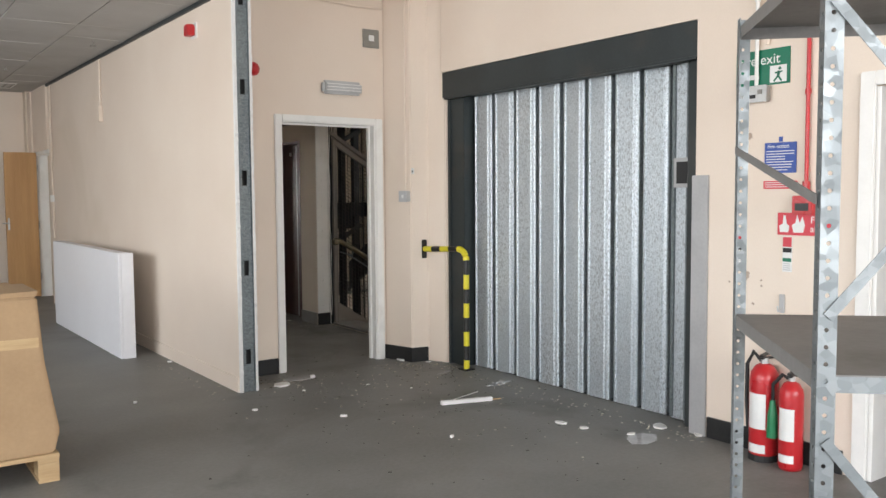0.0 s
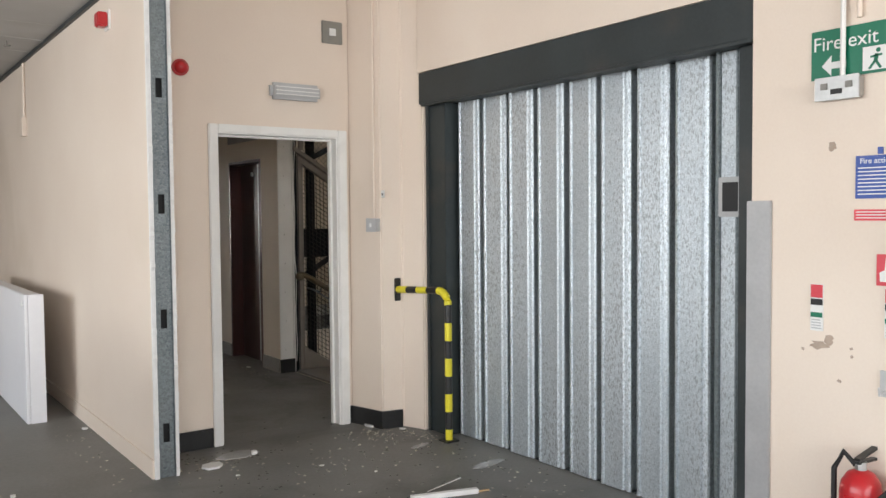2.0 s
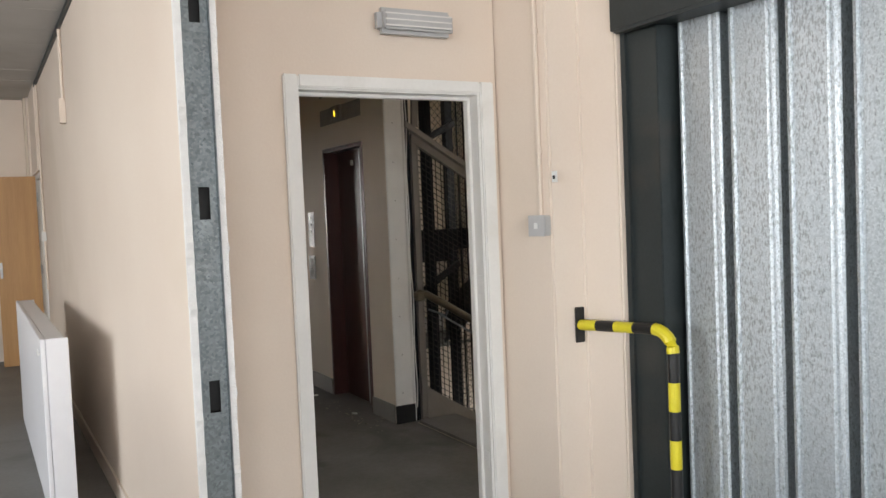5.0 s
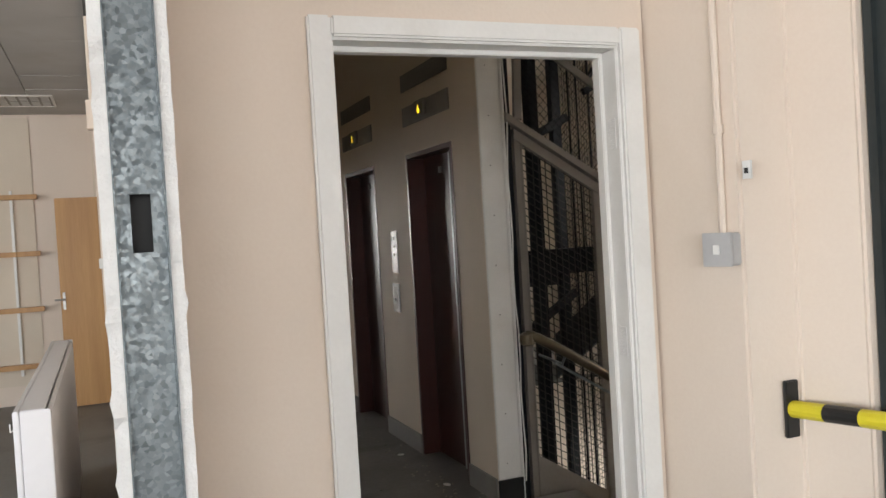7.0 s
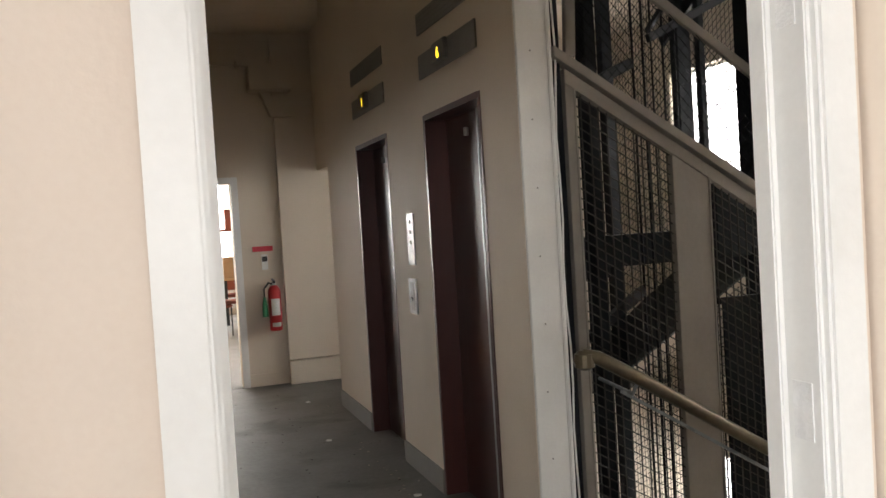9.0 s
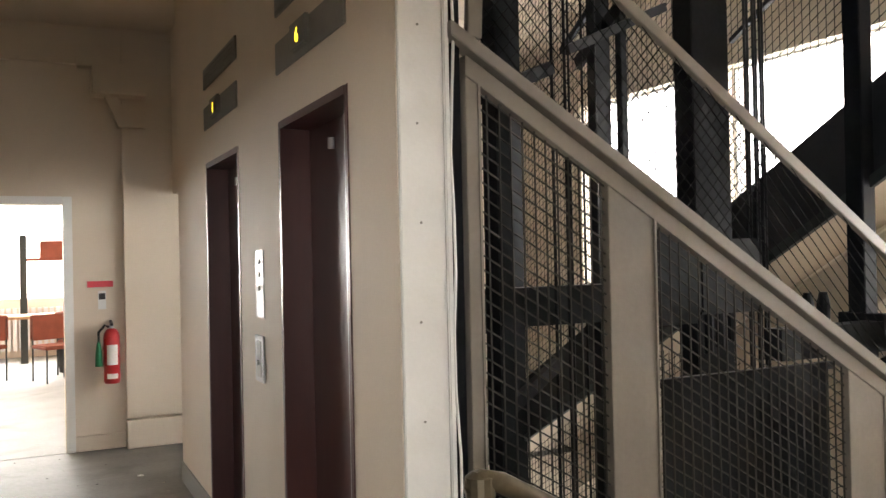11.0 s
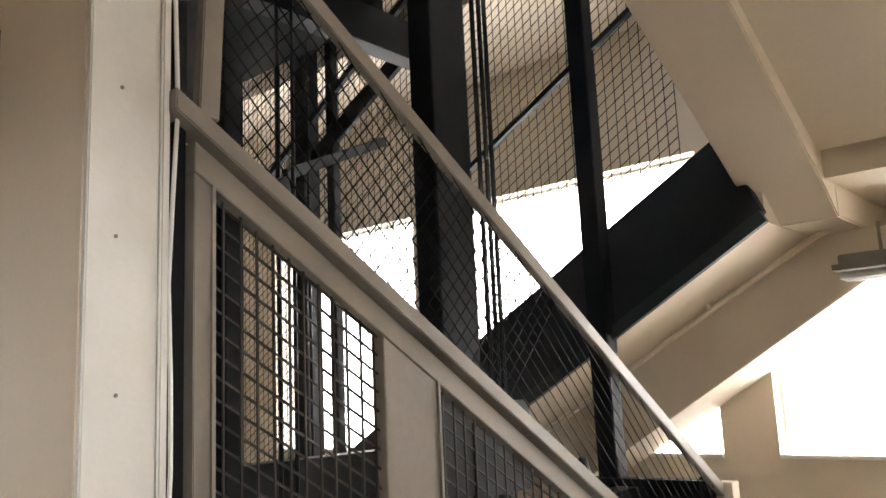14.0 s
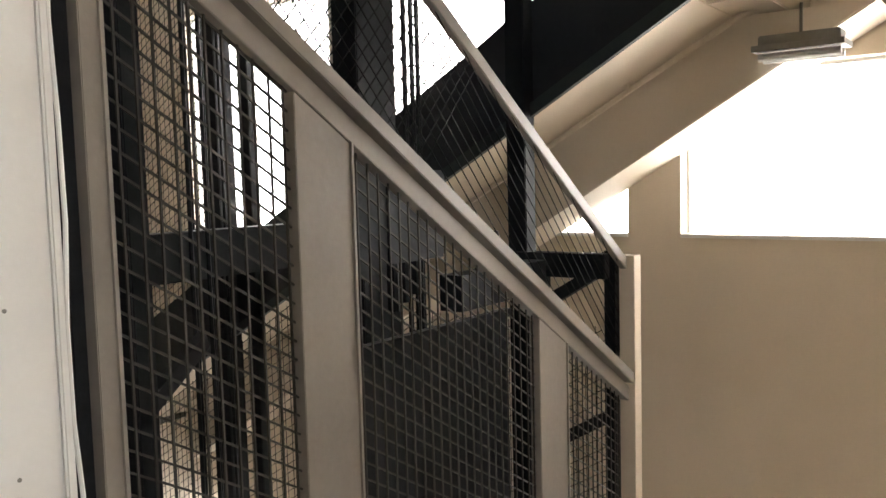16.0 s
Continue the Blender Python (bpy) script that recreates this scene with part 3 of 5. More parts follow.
# ---- radiator leaning by the partition ----
rad = thing("radiator", "flat white panel radiator standing loose by the partition", "radiator", at=(1.972, 7.79, 0))
rad.rotation_euler, rad.scale = (0, 0, 0.010), (0.82, 0.912, 1.045)
part("panel", boxes((-0.035, -0.002, 0.0, -0.007, 2.952, 0.907)), RAD_WHITE, rad, bevel=0.005)
part("rear_panel", boxes((0.10, 0.02, 0.02, 0.125, 2.93, 0.89)), RAD_WHITE, rad, bevel=0.006)
part("side_grille", boxes((-0.005, -0.004, 0.0, 0.125, 0.012, 0.905)), RAD_WHITE, rad, bevel=0.003)
part("side_grille", boxes((-0.005, 2.938, 0.0, 0.125, 2.954, 0.905)), RAD_WHITE, rad, bevel=0.003)
part("top_grille", boxes((-0.006, 0.013, 0.893, 0.099, 2.937, 0.906)), RAD_WHITE, rad, bevel=0.003)
part("hook", tube(bmesh.new(), [(-0.03, 0.03, 0.84), (-0.05, 0.03, 0.83), (-0.05, 0.03, 0.86)], 0.004, 6), WHITE_PLASTIC, rad, "small wire hook")

# ---- pallet and carton ----
pallet = thing("pallet", "weathered pine pallet on the floor under a carton", "pallet")
for k in range(5):
    part("deck_board", boxes((-0.35, 4.690 + k * 0.20, 0.125, 0.84, 4.800 + k * 0.20, 0.147)), PINE, pallet, bevel=0.002)
for x in (-0.34, 0.20, 0.74):
    part("bearer", boxes((x, 4.700, 0.103, x + 0.10, 5.600, 0.125)), PINE, pallet, bevel=0.002)
    part("foot_board", boxes((x, 4.700, 0.0, x + 0.10, 5.600, 0.02)), PINE, pallet, bevel=0.002)
    for y in (4.700, 5.100, 5.480):
        part("block", boxes((x, y, 0.02, x + 0.10, y + 0.12, 0.103)), PINE, pallet, bevel=0.003)
carton = thing("cardboard_carton", "large bulging brown cardboard carton on a pallet", "carton")
bm = bmesh.new()
prism(bm, [(-0.34, 0.148), (0.82, 0.148), (0.85, 0.26), (0.79, 0.62), (0.765, 0.955), (-0.34, 0.955)], "y", 4.700, 5.600)
part("body", bm, CARDBOARD, carton, bevel=0.01)
part("flap", prism(bmesh.new(), [(-0.34, 0.957), (0.76, 0.957), (0.77, 0.985), (-0.34, 0.968)], "y", 4.700, 5.150), CARDBOARD, carton)
part("tape", boxes((-0.3, 4.697, 0.70, 0.765, 4.700, 0.75)), PINE, carton, "strip of brown tape")

# ---- steel shelving ----
unit = thing("shelving_unit", "slotted galvanised steel shelving unit with dusty empty shelves", "shelving")
XA, XB, YA, YB, HT = 2.500, 3.100, 0.905, 1.890, 2.04


def angle_post():
    """A slotted angle: two thin legs, each bored with a row of round holes."""
    g = bmesh.new()
    w, th, pitch, r = 0.042, 0.0025, 0.04, 0.0055
    n = int(HT / pitch)
    for leg in (0, 1):
        for k in range(n):
            z0, z1 = k * pitch, (k + 1) * pitch
            zc, a0, a1 = (z0 + z1) / 2, th * leg, w
            ac = w * 0.45
            outer = [(a1, zc), (a1, z1), (ac, z1), (a0, z1), (a0, zc), (a0, z0), (ac, z0), (a1, z0)]
            inner = [(ac + r * math.cos(q * math.pi / 4), zc + r * math.sin(q * math.pi / 4)) for q in range(8)]
            put = (lambda a, z, d: (a, d, z)) if leg == 0 else (lambda a, z, d: (d, a, z))
            v = [[g.verts.new(put(a, z, d)) for a, z in ring] for d in (0, th) for ring in (outer, inner)]
            for q in range(8):
                m = (q + 1) % 8
                g.faces.new((v[0][q], v[0][m], v[1][m], v[1][q]))
                g.faces.new((v[2][q], v[3][q], v[3][m], v[2][m]))
                g.faces.new((v[1][q], v[1][m], v[3][m], v[3][q]))
                if q in (0, 7, 3, 4) or (q in (1, 2) and k == n - 1):
                    g.faces.new((v[0][q], v[2][q], v[2][m], v[0][m]))
    bmesh.ops.recalc_face_normals(g, faces=g.faces)
    return g


for x, sx in ((XA, 1), (XB, -1)):
    for y, sy in ((YA, 1), (YB, -1)):
        p = part("post", angle_post(), SHELF_STEEL, unit)
        p.matrix_local = Matrix.Translation((x, y, 0)) @ Matrix.Diagonal((sx, sy, 1, 1))
SHELF_GREY = paint("dusty_grey_shelf", (0.15, 0.145, 0.14), (0.23, 0.22, 0.21), 0.6, scale=4, fine=40, stains=(0.10, 0.09, 0.08), amount=0.5)
for z in (1.005, 1.985):
    sh = part("shelf", boxes((XA + 0.004, YA + 0.004, z + 0.026, XB - 0.004, YB - 0.004, z + 0.03)), SHELF_GREY, unit, "dusty grey steel shelf")
    part("lip", boxes((XA + 0.0035, YA + 0.0035, z - 0.012, XB - 0.0035, YA + 0.008, z + 0.0258)), SHELF_GREY if z > 1.5 else SHELF_STEEL, sh)
    part("lip", boxes((XA + 0.0035, YB - 0.008, z - 0.012, XB - 0.0035, YB - 0.0035, z + 0.0258)), SHELF_GREY, sh)
    part("lip", boxes((XA + 0.0035, YA + 0.009, z - 0.012, XA + 0.008, YB - 0.009, z + 0.0258)), SHELF_GREY, sh)
    part("lip", boxes((XB - 0.008, YA + 0.009, z - 0.012, XB - 0.0035, YB - 0.009, z + 0.0258)), SHELF_GREY, sh)
for a, b, mt in (((XA - 0.004, YB - 0.02, 1.60), (XA - 0.004, YA + 0.02, 1.44), SHELF_GREY), ((XA + 0.02, YA - 0.004, 1.89), (XB - 0.02, YA - 0.004, 1.20), SHELF_STEEL), ((XA + 0.02, YA - 0.004, 1.17), (XB - 0.02, YA - 0.004, 1.85), SHELF_STEEL), ((XA + 0.02, YA - 0.004, 0.88), (XB - 0.02, YA - 0.004, 0.20), SHELF_STEEL)):
    part("brace", bar(bmesh.new(), a, b, 0.003 if a[0] == b[0] else 0.025, 0.025 if a[0] == b[0] else 0.003, (0, 0, 1) if a[0] == b[0] else (0, 1, 0)), mt, unit)
for x in (XA, XB):
    for y in (YA, YB):
        part("foot", boxes((min(x, x + 0.05 * (1 if x == XA else -1)) - 0.002, min(y, y + 0.05 * (1 if y == YA else -1)) - 0.002, 0.0, max(x, x + 0.05 * (1 if x == XA else -1)) + 0.002, max(y, y + 0.05 * (1 if y == YA else -1)) + 0.002, 0.012)), RUBBER_AND_SHADE, unit, "black plastic foot")

turn = Matrix.Translation((XA, YB, 0)) @ Matrix.Rotation(radians(-44), 4, "Z") @ Matrix.Translation((-XA, -YB, 0))
unit.matrix_world = turn


# ---- writing ----
def text(words, size, origin, right, up, material, parent, name="lettering", align="LEFT"):
    """Words laid on a plane, as a mesh under their sign."""
    c = bpy.data.curves.new(name, "FONT")
    c.body, c.size, c.align_x, c.extrude = words, size, align, 0.0004
    tmp = bpy.data.objects.new(name, c)
    scene.collection.objects.link(tmp)
    bpy.context.view_layer.update()
    data = bpy.data.meshes.new_from_object(tmp.evaluated_get(bpy.context.evaluated_depsgraph_get()))
    bpy.data.objects.remove(tmp)
    r, u = Vector(right), Vector(up)
    n = r.cross(u)
    m = Matrix((r, u, n)).transposed().to_4x4()
    m.translation = origin
    data.transform(m)
    data.materials.clear()
    data.materials.append(material)
    ob = new(name, data)
    ob.parent = parent
    return ob


# signs on the east wall; they face -x, so their right is -y
def wall_sign(name, label, y0, y1, z0, z1, material, category="sign"):
    s = thing(name, label, category)
    part("board", boxes((4.1135, y1, z0, 4.1185, y0, z1)), material, s, bevel=0.001)
    return s


def bars(s, y0, y1, z0, z1, rows, material, seed=1, thick=0.45):
    r = random.Random(seed)
    h = (z1 - z0) / rows
    for k in range(rows):
        z = z1 - (k + 0.5) * h
        part("line_of_print", boxes((4.1128, y0 - (y0 - y1) * r.uniform(0.65, 1.0), z - h * thick / 2, 4.1134, y0, z + h * thick / 2)), material, s)


RT, UP = (0, -1, 0), (0, 0, 1)
s = wall_sign("exit_sign", "green fire exit sign with arrow and running figure", 3.0280, 2.7000, 2.0340, 2.2280, SIGN_GREEN)
text("Fire exit", 0.078, (4.1130, 3.0210, 2.1480), RT, UP, PAPER, s)
part("arrow", prism(bmesh.new(), [(2.9830, 2.0850), (2.9430, 2.1250), (2.9430, 2.0980), (2.8830, 2.0980), (2.8830, 2.0720), (2.9430, 2.0720), (2.9430, 2.0450)], "x", 4.1126, 4.1134), PAPER, s, "white arrow")
part("pictogram_panel", boxes((4.1128, 2.7180, 2.0450, 4.1134, 2.8180, 2.1350)), PAPER, s, "white panel")
bm = bmesh.new()
bar(bm, (4.1123, 2.7630, 2.1050), (4.1123, 2.7680, 2.0800), 0.016, 0.0006, (1, 0, 0))
bar(bm, (4.1123, 2.7680, 2.0800), (4.1123, 2.7930, 2.0500), 0.010, 0.0006, (1, 0, 0))
bar(bm, (4.1123, 2.7680, 2.0800), (4.1123, 2.7480, 2.0500), 0.010, 0.0006, (1, 0, 0))
bar(bm, (4.1123, 2.7880, 2.0950), (4.1123, 2.7430, 2.1000), 0.008, 0.0006, (1, 0, 0))
tube(bm, [(4.1120, 2.7580, 2.1180), (4.1126, 2.7580, 2.1180)], 0.009, 10)
part("pictogram", bm, SIGN_GREEN, s, "green running pictogram")
em = thing("spur_box", "dull steel double switch box under the exit sign", "switch box")
part("body", boxes((4.075, 2.800, 1.947, 4.1185, 2.972, 2.030)), CHROME, em, bevel=0.006)
part("face_plate", boxes((4.069, 2.796, 1.943, 4.0748, 2.976, 2.034)), CHROME, em, bevel=0.002)
for y in (2.835, 2.935):
    part("rocker", boxes((4.064, y - 0.014, 1.985, 4.0688, y + 0.014, 2.010)), GRILLE, em, bevel=0.001)
part("key_slot", boxes((4.066, 2.862, 1.965, 4.0688, 2.908, 1.985)), RUBBER_AND_SHADE, em)
conduit("conduit", "white conduit dropping in front of the exit sign", [(4.094, 2.886, 2.034), (4.094, 2.886, 3.05)], 0.0105, WHITE_PLASTIC, [(4.094, 2.886, 2.5)])
em.location.y = 0.012
CHIP = paint("bare_plaster_chip", (0.36, 0.28, 0.22), (0.46, 0.37, 0.30), 0.9, scale=30, fine=120, bump=0.4)


def chip(y, z, w, h, seed):
    """A patch where the paint has come off the shutter wall."""
    r = random.Random(seed)
    n = 14
    pts = [(y + w / 2 * math.cos(k * 2 * math.pi / n) * r.uniform(0.45, 1.05), z + h / 2 * math.sin(k * 2 * math.pi / n) * r.uniform(0.45, 1.05)) for k in range(n)]
    solid("paint_chip", prism(bmesh.new(), pts, "x", 4.1180, 4.1197), CHIP, "small patch of chipped cream wall paint", "paint chip").location.z = -0.02


for k, (y, z, w, h) in enumerate(((2.985, 0.985, 0.10, 0.045), (2.945, 1.010, 0.05, 0.055), (3.055, 0.962, 0.02, 0.02), (2.94, 1.785, 0.045, 0.05), (2.852, 0.985, 0.018, 0.018), (2.850, 0.955, 0.018, 0.018), (2.90, 0.85, 0.02, 0.018))):
    chip(y, z, w, h, 40 + k)
s = wall_sign("fire_action_notice", "blue fire action notice with white print", 2.8250, 2.6370, 1.5700, 1.7350, SIGN_BLUE, "notice")
text("Fire action", 0.030, (4.1130, 2.8080, 1.7050), RT, UP, PAPER, s)
bars(s, 2.8150, 2.6470, 1.5800, 1.6950, 8, PAPER, 2, 0.3)
part("nail_tab", boxes((4.1132, 2.7200, 1.7380, 4.1184, 2.7400, 1.7650)), SIGN_BLUE, s)
s.location = (0, 0.016, -0.014)
s = wall_sign("fire_notice_strip", "red notice strip with white lines of print", 2.8250, 2.6250, 1.4950, 1.5380, SIGN_RED, "notice")
bars(s, 2.8170, 2.6330, 1.5000, 1.5340, 3, PAPER, 3, 0.35)
s.location = (0, 0.02, -0.024)
s = wall_sign("fire_alarm_sign", "red fire alarm sign with white pictograms", 2.7450, 2.4350, 1.2350, 1.3550, SIGN_RED)
text("Fire", 0.050, (4.1130, 2.5550, 1.3020), RT, UP, PAPER, s)
text("alarm", 0.050, (4.1130, 2.5550, 1.2550), RT, UP, PAPER, s)
part("pictogram", prism(bmesh.new(), [(2.7300, 1.2500), (2.6800, 1.2500), (2.6750, 1.2850), (2.6900, 1.2950), (2.6970, 1.3400), (2.7100, 1.3400), (2.7130, 1.2950), (2.7330, 1.2850)], "x", 4.1128, 4.1134), PAPER, s, "white hand-shaped pictogram panel")
part("flame", prism(bmesh.new(), [(2.6500, 1.2500), (2.5950, 1.2500), (2.5850, 1.2900), (2.6000, 1.3350), (2.6150, 1.3000), (2.6300, 1.3450), (2.6400, 1.3000), (2.6600, 1.2900)], "x", 4.1128, 4.1134), PAPER, s, "white flame pictogram")
s.location = (0, 0.01, -0.012)
for y0, z1 in ((2.7220, 1.2140), (3.0220, 1.2130)):
    s = wall_sign("extinguisher_label", "white extinguisher instruction label with red and green bands", y0, y0 - 0.055, z1 - 0.19, z1, PAPER, "label")
    part("red_band", boxes((4.1128, y0 - 0.053, z1 - 0.055, 4.1134, y0 - 0.002, z1 - 0.002)), SIGN_RED, s)
    part("black_band", boxes((4.1128, y0 - 0.053, z1 - 0.085, 4.1134, y0 - 0.002, z1 - 0.060)), RUBBER_AND_SHADE, s)
    part("green_band", boxes((4.1128, y0 - 0.053, z1 - 0.135, 4.1134, y0 - 0.002, z1 - 0.115)), SIGN_GREEN, s)
    bars(s, y0 - 0.005, y0 - 0.05, z1 - 0.185, z1 - 0.14, 4, PLASTIC, 5)
cp = thing("call_point", "red break-glass call point fed by red conduit", "call point")
part("housing", boxes((4.065, 2.5100, 1.3750, 4.1185, 2.6250, 1.4750)), RED, cp, bevel=0.005)
part("glass", boxes((4.0625, 2.5300, 1.3950, 4.0655, 2.6050, 1.4350)), LACQUER, cp, "dark glass window")
part("conduit", tube(bmesh.new(), [(4.10, 2.5650, 1.4800), (4.10, 2.5650, 3.14)], 0.011, 8), RED, cp, "red conduit")
part("collar", tube(bmesh.new(), [(4.10, 2.5650, 1.4750), (4.10, 2.5650, 1.5500)], 0.02, 8), RED, cp)
part("collar", tube(bmesh.new(), [(4.10, 2.5650, 2.0000), (4.10, 2.5650, 2.0300)], 0.016, 8), RED, cp)
cp.location = (0, 0.02, -0.04)
conduit("conduit", "cream conduit above the fire exit sign", [(4.10, 2.8250, 2.2500), (4.10, 2.8250, 3.14)], 0.010, CREAM)
hook = thing("extinguisher_hook", "bare grey steel wall hook for an extinguisher", "hook")
part("plate", boxes((4.105, 2.655, 0.83, 4.1185, 2.685, 0.93)), PLASTIC, hook, bevel=0.002)
part("claw", tube(bmesh.new(), [(4.105, 2.67, 0.85), (4.075, 2.67, 0.84), (4.07, 2.67, 0.87)], 0.005, 6), PLASTIC, hook)
hook.location = (0, 0.047, -0.03)
conduit("conduit", "short cream conduit rising from the lintel wall", [(4.105, 2.93, 2.55), (4.105, 2.93, 3.14)], 0.009, CREAM)


def lathe(bm, c, prof, n=20):
    """A turned body: (radius, height) pairs round an upright axis at c."""
    rings = [[bm.verts.new((c[0] + r * math.cos(k * 2 * math.pi / n), c[1] + r * math.sin(k * 2 * math.pi / n), c[2] + h)) for k in range(n)] for r, h in prof]
    for p, q in zip(rings, rings[1:]):
        for k in range(n):
            bm.faces.new((p[k], p[(k + 1) % n], q[(k + 1) % n], q[k]))
    bm.faces.new(rings[0][::-1])
    bm.faces.new(rings[-1])
    return bm


def extinguisher(at, tall, r, label, horn, swing, base=0.02):
    e = thing("fire_extinguisher", label, "extinguisher", at=at)
    e.rotation_euler = (0, 0, swing)
    part("cylinder", lathe(bmesh.new(), (0, 0, 0), [(r * 0.9, base), (r, base + 0.02), (r, tall * 0.74), (r * 0.92, tall * 0.80), (r * 0.62, tall * 0.86), (r * 0.3, tall * 0.88)]), RED, e, smooth=True)
    if base > 0.019:
        part("foot_ring", lathe(bmesh.new(), (0, 0, 0), [(r * 1.02, 0.0), (r * 1.02, 0.035)]), RUBBER_AND_SHADE, e, "black foot ring")
    part("valve", lathe(bmesh.new(), (0, 0, 0), [(r * 0.28, tall * 0.87), (r * 0.28, tall * 0.93)], 10), CHROME, e)
    part("lever", bar(bmesh.new(), (-0.03, 0, tall * 0.95), (0.10, 0, tall * 0.99), 0.022, 0.012), LACQUER, e, "black squeeze lever")
    part("carry_handle", bar(bmesh.new(), (-0.03, 0, tall * 0.93), (0.10, 0, tall * 0.92), 0.022, 0.010), LACQUER, e)
    a = radians(40)
    for nm, h0, h1, mt in (("paper_label", 0.30, 0.62, PAPER), ("white_band", 0.08, 0.16, PAPER)):
        g = bmesh.new()
        ring = [[g.verts.new(((r + 0.0012) * math.cos(t2), (r + 0.0012) * math.sin(t2), tall * h)) for h in (h0, h1)] for t2 in [math.pi - a + 2 * a * k / 10 for k in range(11)]]
        for p, q in zip(ring, ring[1:]):
            g.faces.new((p[0], q[0], q[1], p[1]))
        part(nm, g, mt, e)
    if horn:
        part("horn", lathe(bmesh.new(), (-0.01, r + 0.035, 0), [(0.030, tall * 0.28), (0.026, tall * 0.5), (0.014, tall * 0.66)], 12), GREEN_PLASTIC, e, "green discharge horn")
        part("hose", tube(bmesh.new(), [(0, 0.02, tall * 0.90), (0, r * 0.8, tall * 0.93), (-0.01, r + 0.035, tall * 0.82), (-0.01, r + 0.035, tall * 0.66)], 0.010), RUBBER_AND_SHADE, e)
    else:
        part("hose", tube(bmesh.new(), [(0, 0.02, tall * 0.90), (0, r * 0.9, tall * 0.97), (0, r + 0.03, tall * 0.85), (0, r + 0.03, tall * 0.5), (0, r + 0.015, tall * 0.22)], 0.011), RUBBER_AND_SHADE, e, "black hose")
    return e


extinguisher((4.02, 2.755, 0), 0.60, 0.076, "tall red fire extinguisher with black hose on the floor", False, 0.0)
extinguisher((3.99, 2.575, 0), 0.53, 0.062, "slim red extinguisher with green horn on the floor", True, 0.1, 0.0)

# side door frame by the shelving
sd = thing("door_frame", "white painted frame of the side doorway", "door frame", kind="structure")
part("architrave", boxes((4.095, 2.235, 0, 4.1195, 2.31, 2.04)), WHITE, sd, bevel=0.005)
part("architrave", boxes((4.095, 1.29, 0, 4.1195, 1.365, 2.04)), WHITE, sd, bevel=0.005)
part("architrave_head", boxes((4.095, 1.3655, 1.97, 4.1195, 2.2345, 2.04)), WHITE, sd, bevel=0.005)
part("lining", boxes((4.121, 2.215, 0, 4.325, 2.239, 1.965)), WHITE, sd)
part("lining", boxes((4.121, 1.361, 0, 4.325, 1.385, 1.965)), WHITE, sd)

# ---- louvred ceiling lights ----
def louvre(at):
    f = thing("ceiling_light", "recessed square ceiling light with bright louvre cells", "ceiling light", group="louvre lights", at=at)
    part("frame", boxes((0, 0, -0.012, 0.6, 0.02, -0.002), (0, 0.58, -0.012, 0.6, 0.6, -0.002), (0, 0.02, -0.012, 0.02, 0.58, -0.002), (0.58, 0.02, -0.012, 0.6, 0.58, -0.002)), WHITE, f)
    part("tray", boxes((0.02, 0.02, -0.0035, 0.58, 0.58, -0.002)), GRILLE, f)
    g = bmesh.new()
    for i in range(6):
        for j in range(4):
            x, y = 0.045 + i * 0.09, 0.045 + j * 0.135
            box(g, x, y, -0.010, x + 0.065, y + 0.105, -0.004)
    part("louvre", g, CHROME, f, "bright aluminium louvre cells")
    return f


for x, y in ((0.93, 6.26), (1.33, 12.5), (-0.87, 6.26)):
    louvre((x, y, TILES))
strip = thing("ceiling_batten", "slim white fluorescent batten on the ceiling", "ceiling light")
part("body", boxes((3.49, 4.6, CEIL - 0.06, 3.55, 6.0, CEIL - 0.001)), WHITE_PLASTIC, strip, bevel=0.006)
part("tube", tube(bmesh.new(), [(3.52, 4.65, CEIL - 0.075), (3.52, 5.95, CEIL - 0.075)], 0.013), PAPER, strip)
for k, (x, y) in enumerate(((1.66, 6.41), (2.03, 8.78), (1.58, 11.0))):
    hk = thing("ceiling_hook", "small dark hanger poking from the ceiling tiles", "hook", group="ceiling hooks")
    part("shank", tube(bmesh.new(), [(x, y, TILES + 0.005), (x, y, TILES - 0.04)], 0.005, 6), GRILLE, hk)
    part("plate", boxes((x - 0.025, y - 0.02, TILES - 0.05, x + 0.025, y + 0.02, TILES - 0.04)), GRILLE, hk, bevel=0.002)

# ---- the shell: lift landing and stair ----
LAND_CEIL = 3.42
SILL, HEAD, EAST = 1.20, 2.80, 7.75
lift_wall = structure("wall_lifts", boxes((4.25, 9.704, 0, 4.40, 10.444, 3.45)), STAIR_CREAM, "cream painted wall with two lift openings", "wall")
for y0, y1, z0 in ((8.487, 8.872, 0), (11.29, 12.33, 0), (8.872, 9.704, 2.066), (10.444, 11.29, 2.066)):
    part("wall_section", boxes((4.25, y0, z0, 4.40, y1, 3.45)), STAIR_CREAM, lift_wall)
structure("wall_far", boxes((2.2, 13.65, 0, 2.69, 13.85, 3.45), (3.56, 13.65, 0, 7.95, 13.85, 7), (2.69, 13.65, 1.98, 3.56, 13.85, 3.45)), STAIR_CREAM, "cream painted end wall with a door opening", "wall")
structure("ceiling_landing", boxes((2.40, 6.511, LAND_CEIL, 4.40, 13.65, LAND_CEIL + 0.2), (4.40, 12.33, LAND_CEIL, 7.75, 13.65, LAND_CEIL + 0.2)), STAIR_CREAM, "cream painted landing ceiling with darker patches", "ceiling")
structure("wall_stair_south", boxes((3.862, 6.512, -4, 7.95, 6.55, 7)), STAIR_CREAM, "plain cream stair wall", "wall")
LOW = -3.67
E_WALL = []
